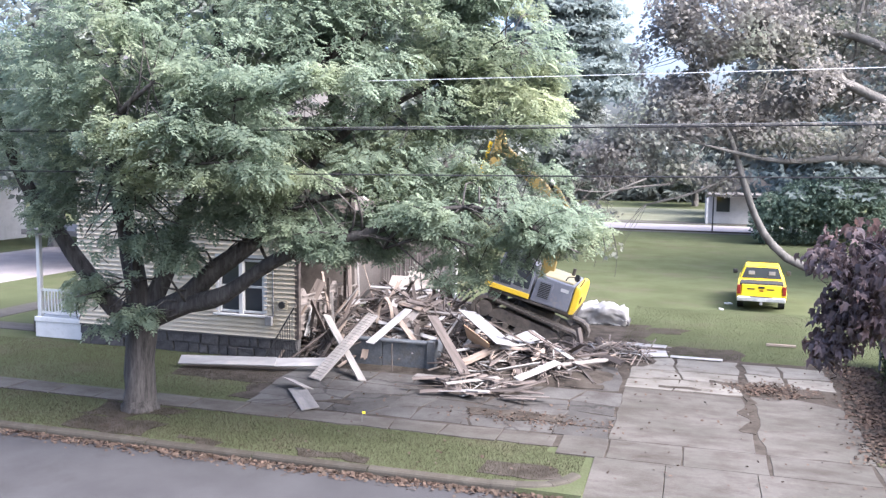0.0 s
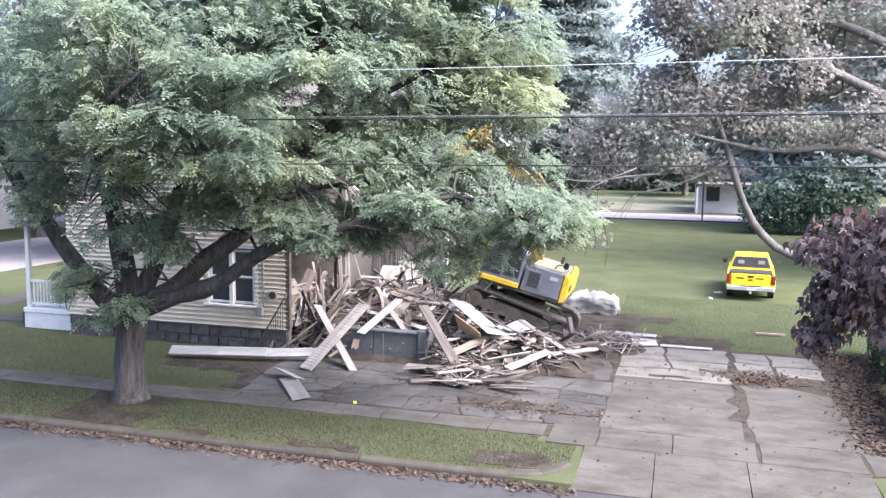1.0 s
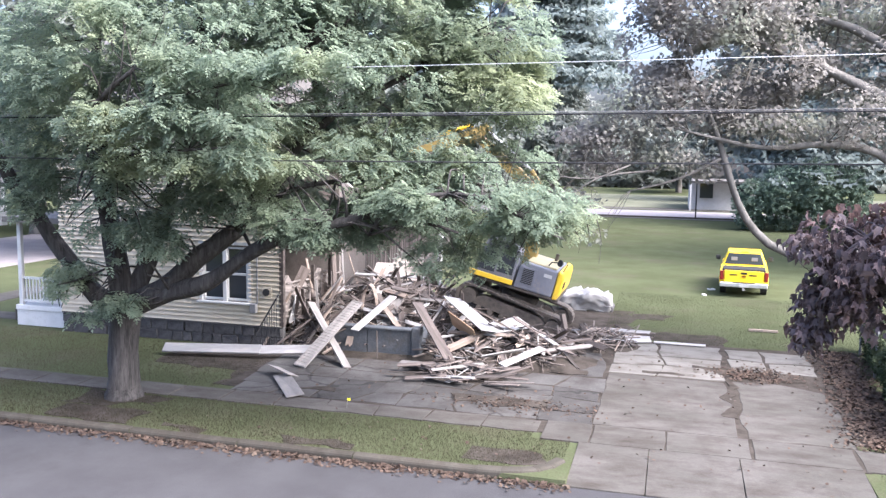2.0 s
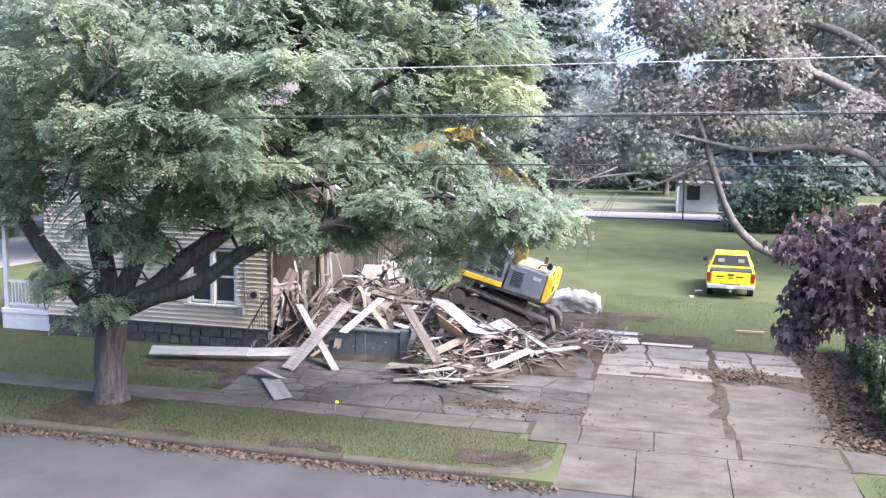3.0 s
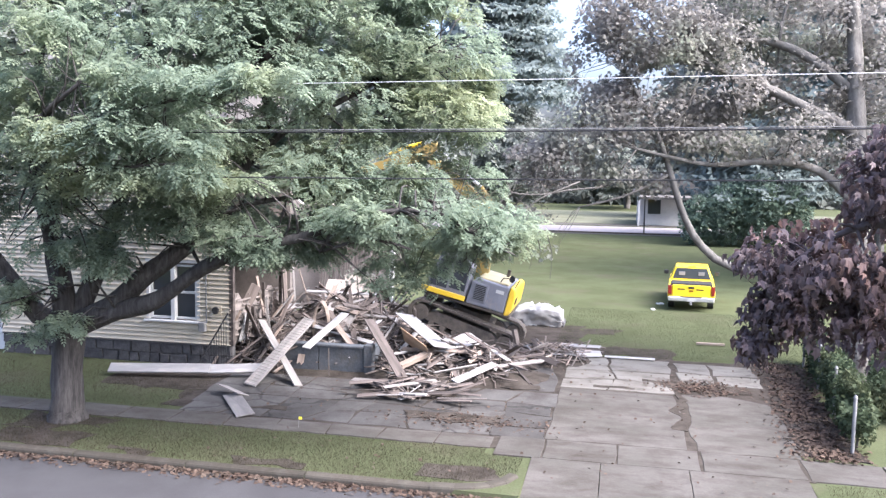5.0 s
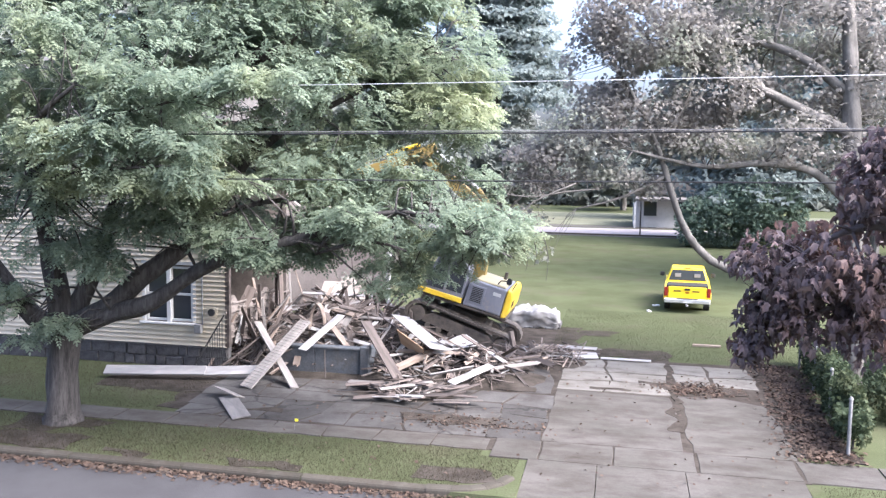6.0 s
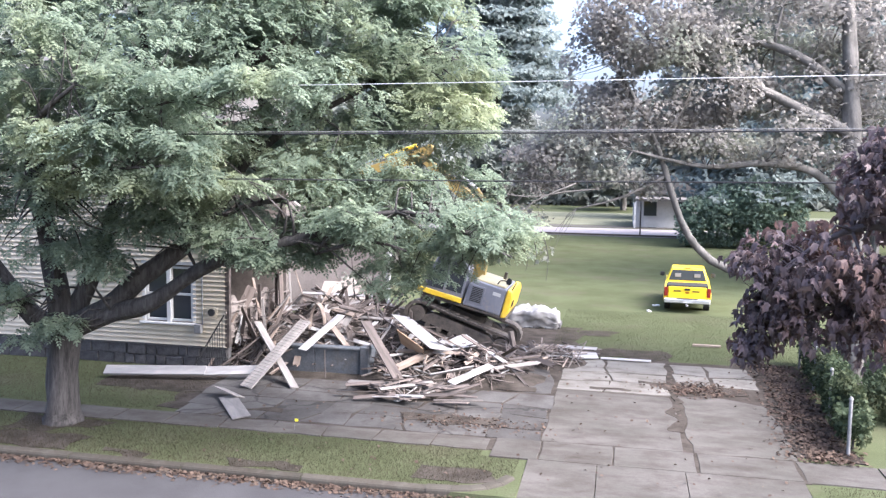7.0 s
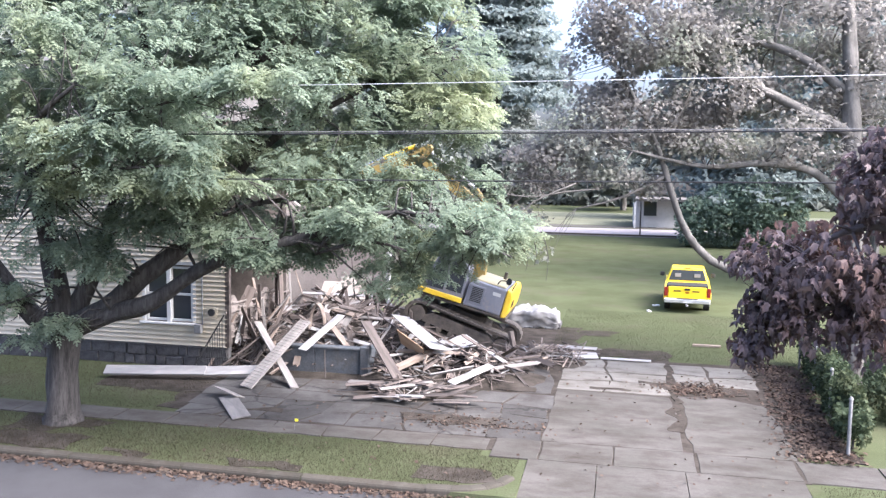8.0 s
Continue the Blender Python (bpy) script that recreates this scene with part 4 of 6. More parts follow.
for i in range(38):
    x, y = r.uniform(-6.1, -3.5), r.uniform(18.9, 20.3)
    a = max(-60, min(70, r.gauss(14, 34)))
    L = r.uniform(0.4, 1.4)
    c, s = math.cos(radians(a)) * L / 2, math.sin(radians(a)) * L / 2
    z = 0.06 + max(0.0, mound(x, y)) + r.uniform(0, 0.08)
    plank("loose_board", (x - c, y - s, z - 0.02), (x + c, y + s, z + r.uniform(-0.01, 0.12)), r.uniform(0.06, 0.17), 0.025, M[r.choice(("wood_old", "wood_old", "wood_old", "wood_old", "lath", "wood_white", "wood_grey"))], "loose splintered board on the forecourt", r.gauss(0, 8))
for i in range(22):
    x, y = r.uniform(-2.7, -0.8), r.uniform(24.2, 26.6)
    a = r.gauss(-20, 30)
    L = r.uniform(0.5, 1.5)
    c, s = math.cos(radians(a)) * L / 2, math.sin(radians(a)) * L / 2
    plank("loose_board", (x - c, y - s, 0.05 + 0.4 * mound(x, y)), (x + c, y + s, 0.07 + mound(x, y) * 0.6), r.uniform(0.05, 0.12), 0.025, M[r.choice(("wood_old", "wood_pale", "wood_old", "wood_grey"))], "loose splintered board behind the machine", r.gauss(0, 8))
plank("ceiling_sheet", (-9.3, 25.6, 1.62), (-7.7, 25.8, 1.6), 0.9, 0.02, M["ceiling_sheet"], "pale fallen ceiling sheet at the back of the heap", 28)
plank("ceiling_sheet", (-8.9, 26.3, 1.75), (-7.9, 26.5, 1.62), 0.7, 0.02, M["ceiling_sheet"], "pale broken ceiling sheet before the plaster wall", 35)
plank("white_strip", (-9.4, 24.2, 1.7), (-7.2, 24.4, 1.66), 0.12, 0.03, M["wood_white"], "white trim strip on top of the heap", 20)
plank("white_strip", (-9.9, 23.4, 1.3), (-9.1, 23.2, 1.42), 0.3, 0.03, M["wood_white"], "white broken trim on the heap", 25)
# a bent arch of trim
arch = thing("bent_trim", "pale bent trim board arching from the heap", "board")
bm = bmesh.new()
prev = None
for i in range(13):
    a = radians(-20 + 15 * i)
    c = Vector((-8.15 - 0.35 * math.cos(a) * 0.8, 22.1 + 0.15 * math.cos(a), 1.0 + 0.75 * math.sin(a)))
    row = [bm.verts.new(c + Vector((0, -0.09, 0))), bm.verts.new(c + Vector((0.02, 0.09, 0.02))), bm.verts.new(c + Vector((0.02, 0.09, -0.03))), bm.verts.new(c + Vector((0, -0.09, -0.05)))]
    if prev:
        for j in range(4):
            bm.faces.new((prev[j], prev[(j + 1) % 4], row[(j + 1) % 4], row[j]))
    prev = row
part("board", bm, M["wood_pale"], arch)
# lath partition that comes down during the shot
lathwall = thing("lath_partition", "grey lath partition, loose, in the opened room", "wall", at=pose(-9.3, 27.6, 0.7))
r2 = random.Random(4)
for i in range(6):
    part("stud", box(bmesh.new(), (-0.95 + 0.38 * i, 0, 1.5), (0.05, 0.09, 3.0 + r2.uniform(-0.4, 0.4))), M["wood_old"], lathwall)
for i in range(24):
    part("lath", box(bmesh.new(), (-1.0 + 0.085 * i + r2.uniform(-0.01, 0.01), -0.06, 1.5), (0.055, 0.014, 2.7 + r2.uniform(-0.3, 0.3)), pose(0, 0, 0, 0, r2.gauss(0, 1), 0)), M["lath"], lathwall)


# ---- excavator: x ahead, y to its left, z up ----
TILT = 20.0
EXC = (-4.85, 26.2, 0.3)


def excavator():
    e = thing("excavator", "yellow and grey tracked excavator climbing the rubble", "excavator", at=pose(*EXC, 0, -TILT, 180))
    L, R = 1.38, 0.38
    for s in (-1, 1):
        yc = s * 0.98
        # belt of the track
        bm = bmesh.new()
        out = []
        for k in range(13):
            a = radians(90 + 180 * k / 12)
            out.append((-L + R * math.cos(a), R + R * math.sin(a)))
        for k in range(13):
            a = radians(-90 + 180 * k / 12)
            out.append((L + R * math.cos(a), R + R * math.sin(a)))
        inner = [(x * 0.94, R + (z - R) * 0.86) for x, z in out]
        n = len(out)
        rings = [[bm.verts.new((x, y, z)) for x, z in o] for y, o in ((yc - 0.24, out), (yc + 0.24, out), (yc + 0.24, inner), (yc - 0.24, inner))]
        for q in range(4):
            a, b = rings[q], rings[(q + 1) % 4]
            for k in range(n):
                bm.faces.new((a[k], a[(k + 1) % n], b[(k + 1) % n], b[k]))
        tr = part("track", bm, M["steel"], e, "muddy steel crawler track")
        # shoes
        shoe = mesh_of("track_shoe", box(bmesh.new(), (0, 0, 0), (0.13, 0.5, 0.035), bevel=0.006), M["steel"])
        per = []
        for a, b in zip(out, out[1:] + out[:1]):
            k = max(1, round(math.dist(a, b) / 0.15))
            for i in range(k):
                u = (i + 0.5) / k
                per.append((a[0] + (b[0] - a[0]) * u, a[1] + (b[1] - a[1]) * u, math.degrees(math.atan2(b[1] - a[1], b[0] - a[0]))))
        last = None
        for x, z, ang in per:
            if last and math.dist(last, (x, z)) < 0.11:
                continue
            last = (x, z)
            o = new("track_shoe", shoe)
            o.parent = tr
            o.matrix_basis = pose(x, yc, z, 0, -ang, 0)
        bm = prism(bmesh.new(), [(-1.15, 0.2), (1.15, 0.2), (1.2, 0.38), (0.9, 0.56), (-0.9, 0.56), (-1.2, 0.38)], yc - 0.15, yc + 0.15)
        part("track_frame", bm, M["steel"], e, "muddy track frame")
        for x, rr in ((-L, 0.26), (L, 0.25)):
            cyl(bm := bmesh.new(), (x, yc - 0.2, R), (x, yc + 0.2, R), rr, n=20)
            cyl(bm, (x, yc - 0.23, R), (x, yc + 0.23, R), rr * 0.5, n=14)
            part("sprocket" if x < 0 else "idler", bm, M["steel"], e)
        for i in range(6):
            cyl(bm := bmesh.new(), (-0.95 + 0.38 * i, yc - 0.19, 0.14), (-0.95 + 0.38 * i, yc + 0.19, 0.14), 0.09, n=12)
            part("roller", bm, M["steel"], e)
    part("carbody", box(bmesh.new(), (0, 0, 0.5), (1.5, 1.6, 0.3), bevel=0.03), M["steel"], e)
    cyl(bm := bmesh.new(), (0, 0, 0.62), (0, 0, 0.86), 0.6, n=24)
    part("turntable", bm, M["steel"], e)
    # upper body
    part("deck", box(bmesh.new(), (0.1, 0, 0.93), (2.9, 2.3, 0.12), bevel=0.03), M["steel"], e, "dark deck plate")
    bm = prism(bmesh.new(), [(-1.12, 0.98), (0.15, 0.98), (0.1, 1.72), (-0.08, 1.86), (-1.12, 1.84)], -1.18, 1.18)
    bmesh.ops.bevel(bm, geom=list(bm.edges), offset=0.04, segments=2, affect="EDGES", profile=0.5)
    cover = part("engine_cover", bm, M["panel"], e, "dark grey engine cover")
    part("cover_door", box(bmesh.new(), (-0.22, 1.185, 1.42), (0.5, 0.03, 0.6), bevel=0.012), M["panel"], cover)
    for i in range(9):
        part("louvre", box(bmesh.new(), (-0.22, 1.205, 1.2 + 0.055 * i), (0.36, 0.012, 0.03)), M["black"], cover)
    part("badge", box(bmesh.new(), (-0.85, 1.19, 1.62), (0.26, 0.012, 0.11), bevel=0.005), M["white"], cover, "white oval maker's plate")
    bm = prism(bmesh.new(), [(-1.14, 0.92), (-1.3, 0.96), (-1.36, 1.15), (-1.36, 1.7), (-1.3, 1.84), (-1.14, 1.87)], -1.2, 1.2)
    bmesh.ops.bevel(bm, geom=list(bm.edges), offset=0.05, segments=2, affect="EDGES", profile=0.5)
    cw = part("counterweight", bm, M["yellow"], e, "rounded yellow counterweight")
    part("badge", box(bmesh.new(), (-1.366, 0.7, 1.4), (0.012, 0.5, 0.2)), M["black"], cw, "black maker's plate")
    part("hood", box(bmesh.new(), (-0.55, 0.1, 1.87), (1.0, 1.8, 0.07), bevel=0.03), M["hood"], e, "faded yellow hood")
    cyl(bm := bmesh.new(), (-0.8, -0.5, 1.85), (-0.8, -0.5, 2.15), 0.06, n=10)
    part("exhaust", bm, M["steel"], e)
    tube(bm := bmesh.new(), [(-0.75, 0.9, 1.85, 0.02), (-0.82, 0.95, 2.05, 0.02), (-1.05, 1.0, 2.1, 0.02)], 6)
    m = part("mirror_arm", bm, M["black"], e)
    cyl(bm := bmesh.new(), (-1.12, 0.98, 2.1), (-1.08, 1.02, 2.11), 0.11, n=14)
    part("mirror", bm, M["black"], m)
    cyl(bm := bmesh.new(), (-1.25, 0.9, 1.83), (-1.33, 0.9, 2.12), 0.018, n=6)
    part("aerial", bm, M["black"], e)
    # cab on the left
    bm = prism(bmesh.new(), [(0.2, 1.0), (1.45, 1.0), (1.52, 1.4), (1.3, 2.35), (0.45, 2.37), (0.2, 2.1)], 0.28, 1.16)
    bmesh.ops.bevel(bm, geom=list(bm.edges), offset=0.03, segments=1, affect="EDGES", profile=0.5)
    cab = part("cab", bm, M["panel"], e, "grey cab with dark glass")
    part("cab_window", prism(bmesh.new(), [(0.28, 1.3), (0.8, 1.3), (0.8, 2.26), (0.48, 2.27), (0.28, 2.04)], 1.165, 1.175), M["glass"], cab)
    part("cab_window", prism(bmesh.new(), [(0.88, 1.25), (1.42, 1.25), (1.46, 1.45), (1.24, 2.26), (0.88, 2.26)], 1.165, 1.175), M["glass"], cab)
    upper = {"deck", "engine_cover", "counterweight", "hood", "exhaust", "mirror_arm", "aerial", "cab"}
    for o in e.children:
        if o.name.split(".")[0] in upper:
            o.matrix_basis = pose(0.04, 0, 1.1, 0, 5, 0) @ Matrix.Scale(0.94, 4) @ pose(0, 0, -0.92)
    part("cab_sill", box(bmesh.new(), (0.95, 1.18, 1.08), (1.5, 0.08, 0.16), bevel=0.01), M["yellow"], cab)
    return e


exc = excavator()
# boom, stick and bucket; each is placed in the machine's own space
bm = prism(bmesh.new(), [(-0.13, -0.11), (0.15, -0.17), (0.96, 0.45), (1.71, 0.83), (2.57, 0.64), (4.44, -0.11), (4.55, 0.05), (4.33, 0.19), (2.78, 0.98), (1.77, 1.28), (1.28, 1.18), (0.43, 0.54), (-0.13, 0.17)], -0.16, 0.16)
bmesh.ops.bevel(bm, geom=list(bm.edges), offset=0.015, segments=1, affect="EDGES", profile=0.5)
boom = part("boom", bm, M["boom"], exc, "yellow bent boom")
cyl(bm := bmesh.new(), (1.60, 0, 1.41), (2.68, 0, 1.22), 0.075, n=12)
part("cylinder", bm, M["boom"], boom)
cyl(bm := bmesh.new(), (2.68, 0, 1.22), (4.33, 0, 0.45), 0.055, n=10)
part("rod", bm, M["white"], boom, "bright steel piston rod")
cyl(bm := bmesh.new(), (1.45, -0.12, 1.2), (1.45, 0.12, 1.2), 0.16, n=12)
part("bracket", bm, M["boom"], boom)
for s in (-1, 1):
    cyl(bm := bmesh.new(), (0.75, 0.28 * s, -0.75), (1.5, 0.28 * s, 0.5), 0.07, n=10)
    part("cylinder", bm, M["boom"], boom)
bm = prism(bmesh.new(), [(-0.55, 0.1), (-0.45, 0.28), (0.0, 0.2), (2.25, 0.1), (2.35, -0.02), (2.25, -0.1), (0.1, -0.22), (-0.1, -0.16)], -0.14, 0.14)
bmesh.ops.bevel(bm, geom=list(bm.edges), offset=0.012, segments=1, affect="EDGES", profile=0.5)
stick = part("stick", bm, M["boom"], exc, "yellow dipper stick")
cyl(bm := bmesh.new(), (0.0, 0, 0.34), (1.1, 0, 0.3), 0.065, n=10)
part("cylinder", bm, M["yellow"], stick)
cyl(bm := bmesh.new(), (1.1, 0, 0.3), (1.9, 0, 0.24), 0.035, n=10)
part("rod", bm, M["chrome"], stick, "bright steel piston rod")
# bucket: a curved shell with side plates and teeth
bm = bmesh.new()
prof = [(0.0, 0.1), (0.25, 0.18), (0.55, 0.05), (0.72, -0.25), (0.68, -0.6), (0.45, -0.85), (0.1, -0.95)]
inn = [(x * 0.93 - 0.01, z * 0.93) for x, z in prof]
prism(bm, prof + inn[::-1], -0.45, 0.45)
for s in (-0.45, 0.43):
    prism(bm, prof + [(-0.05, -0.4)], s, s + 0.02)
bucket = part("bucket", bm, M["steel"], exc, "rusty steel bucket")
for i in range(5):
    part("tooth", box(bmesh.new(), (0.0, -0.38 + 0.19 * i, -0.96), (0.2, 0.07, 0.05), bevel=0.01), M["steel"], bucket)


# ---- pickup truck: y ahead, rear at y = 0 ----
def pickup():
    t = thing("pickup_truck", "bright yellow pickup truck parked on the lawn", "truck", at=pose(2.64, 34.5, 0.0, 0, 0, -4) @ Matrix.Scale(0.92, 4))
    W = 0.98
    bm = bmesh.new()
    # bed and cab sides as one shell: cross sections along y
    secs = [(0.06, 0.55, 1.08, W - 0.02), (0.2, 0.5, 1.1, W), (1.9, 0.5, 1.1, W), (2.0, 0.5, 1.12, W), (4.2, 0.5, 1.1, W), (5.2, 0.5, 1.02, W - 0.05), (5.4, 0.6, 0.9, W - 0.15)]
    rings = []
    for y, lo, hi, w in secs:
        rings.append([bm.verts.new(p) for p in ((-w, y, lo), (-w - 0.01, y, (lo + hi) / 2), (-w + 0.03, y, hi), (w - 0.03, y, hi), (w + 0.01, y, (lo + hi) / 2), (w, y, lo))])
    for a, b in zip(rings, rings[1:]):
        for k in range(6):
            bm.faces.new((a[k], a[(k + 1) % 6], b[(k + 1) % 6], b[k]))
    bm.faces.new(rings[0])
    bm.faces.new(rings[-1][::-1])
    part("body", bm, M["truck"], t)
    tg = part("tailgate", box(bmesh.new(), (0, 0.03, 0.87), (1.56, 0.07, 0.5), bevel=0.015), M["truck"], t)
    part("tailgate_handle", box(bmesh.new(), (0.0, -0.012, 1.02), (0.24, 0.03, 0.08), bevel=0.008), M["black"], tg, "black tailgate handle")
    part("badge", box(bmesh.new(), (0, -0.01, 0.88), (0.16, 0.02, 0.05)), M["red"], tg)
    for x in (-0.42, 0.36):
        part("lettering", box(bmesh.new(), (x, -0.008, 0.94), (0.3, 0.012, 0.05)), M["black"], tg, "illegible dark lettering")
    part("bed_cap", box(bmesh.new(), (0, 0.6, 1.13), (1.72, 1.1, 0.12), bevel=0.03), M["black"], t, "dark grey bed cover edge")
    bp = part("bumper", box(bmesh.new(), (0, -0.09, 0.53), (1.9, 0.18, 0.19), bevel=0.03), M["bumper"], t, "bright steel rear bumper")
    part("number_plate", box(bmesh.new(), (0, -0.19, 0.53), (0.32, 0.015, 0.15)), M["white"], bp)
    part("step_pad", box(bmesh.new(), (0, -0.1, 0.63), (0.9, 0.15, 0.015)), M["black"], bp)
    part("tow_hitch", box(bmesh.new(), (0, -0.12, 0.36), (0.1, 0.3, 0.1), bevel=0.01), M["grey"], bp)
    for s in (-1, 1):
        part("tail_light", box(bmesh.new(), (s * 0.89, 0.03, 0.9), (0.15, 0.1, 0.38), bevel=0.015), M["red"], t, "red tail light")
        w = part("mirror", box(bmesh.new(), (s * 1.13, 3.5, 1.27), (0.2, 0.1, 0.2), bevel=0.03), M["black"], t)
        for y in (1.15, 4.45):
            cyl(bm := bmesh.new(), (s * 0.7, y, 0.37), (s * 0.95, y, 0.37), 0.37, n=24)
            wh = part("wheel", bm, M["black"], t)
            cyl(bm := bmesh.new(), (s * 0.8, y, 0.37), (s * 0.96, y, 0.37), 0.22, n=18)
            part("rim", bm, M["bumper"], wh)
    # cab
    def frustum(y0, y1, w0, w1, z0, z1, inset):
        bm = bmesh.new()
        v = [bm.verts.new(p) for p in ((-w0, y0, z0), (w0, y0, z0), (w0, y1, z0), (-w0, y1, z0), (-w1, y0 + inset, z1), (w1, y0 + inset, z1), (w1, y1 - 1.6 * inset, z1), (-w1, y1 - 1.6 * inset, z1))]
        for f in ((0, 1, 2, 3), (4, 7, 6, 5), (0, 4, 5, 1), (1, 5, 6, 2), (2, 6, 7, 3), (3, 7, 4, 0)):
            bm.faces.new([v[k] for k in f])
        return bm
    bm = frustum(1.95, 3.9, 0.93, 0.7, 1.08, 1.7, 0.22)
    bmesh.ops.bevel(bm, geom=list(bm.edges), offset=0.05, segments=2, affect="EDGES", profile=0.5)
    cab = part("cab", bm, M["truck"], t)
    bm = bmesh.new()
    v = [bm.verts.new(p) for p in ((-0.82, 1.98, 1.16), (0.82, 1.98, 1.16), (0.66, 2.13, 1.62), (-0.66, 2.13, 1.62))]
    w = [bm.verts.new(q.co + Vector((0, -0.02, 0.005))) for q in v]
    bm.faces.new(w)
    bm.faces.new(v[::-1])
    for k in range(4):
        bm.faces.new((v[k], v[(k + 1) % 4], w[(k + 1) % 4], w[k]))
    part("rear_window", bm, M["glass"], cab, "dark rear window")
    for s in (-1, 1):
        part("headrest", box(bmesh.new(), (s * 0.42, 1.99, 1.4), (0.26, 0.012, 0.16), bevel=0.004), M["panel"], cab)
    part("brake_light", box(bmesh.new(), (0, 2.2, 1.69), (0.3, 0.08, 0.03), bevel=0.008), M["red"], cab)
    return t


pickup()

# plastic-wrapped bundle
bundle = thing("wrapped_bundle", "pale plastic-wrapped bundle lying on the grass", "bundle", at=pose(-2.9, 29.9, 0))
bm = bmesh.new()
bmesh.ops.create_cube(bm, size=1, matrix=Matrix.Translation((0, 0, 0.34)) @ Matrix.Diagonal((1.75, 0.9, 0.66, 1)))
bmesh.ops.subdivide_edges(bm, edges=list(bm.edges), cuts=13, use_grid_fill=True)
for v in bm.verts:
    n = noise.noise_vector(v.co * 2.2)
    n += 0.7 * noise.noise_vector(v.co * 6.1)
    v.co += Vector((0.1 * n.x, 0.1 * n.y, (0.17 * n.z - 0.14 * abs(v.co.x)) * (v.co.z > 0.1)))
    if v.co.z > 0.55:
        v.co.x *= 0.86
part("wrap", bm, M["tarp"], bundle, smooth=True)
part("stone_foot", box(bmesh.new(), (0.1, 0.05, 0.1), (1.7, 0.84, 0.22), bevel=0.05), M["foundation"], bundle)

for x, y in ((1.45, 35.9), (1.6, 36.0), (1.2, 34.4)):
    tagged(part("paper_scrap", box(bmesh.new(), (0, 0, 0.03), (0.16, 0.12, 0.05), pose(0, 0, 0, 12, 9, 30), bevel=0.01), M["white"], at=pose(x, y, 0)), "crumpled white paper scrap on the grass", "paper")
# yellow marker flag
flag = thing("marker_flag", "small yellow marker flag in the grass", "flag", at=pose(-6.55, 16.4, 0))
cyl(bm := bmesh.new(), (0, 0, 0), (0.02, 0, 0.26), 0.003, n=5)
part("wire", bm, M["grey"], flag)
part("pennant", box(bmesh.new(), (0.045, 0, 0.23), (0.07, 0.004, 0.05)), M["flag"], flag)


# ---- overhead cables along the street ----
def cable(name, z, r, mat, sag, label, y=13.5, x0=-32, x1=30):
    bm = bmesh.new()
    pts = []
    for i in range(25):
        u = i / 24
        pts.append((x0 + (x1 - x0) * u, y, z + sag * ((2 * u - 1) ** 2 - 0.0) + 0.012 * (x0 + (x1 - x0) * u), r))
    tube(bm, pts, 6)
    tagged(part(name, bm, mat, smooth=True), label, "cable")


cable("power_line", 6.91, 0.005, M["cable_bare"], 0.25, "bare bright overhead power line")
cable("telephone_cable", 6.11, 0.014, M["cable"], 0.25, "black overhead telephone cable")
# added strand, no wire of its own: draws the highlight along the cable below
cable("power_line", 6.145, 0.006, M["grey"], 0.25, "thin bright strand added as the telephone cable's highlight", y=13.52)
cable("telephone_cable", 5.35, 0.012, M["cable"], 0.25, "black overhead telephone cable")

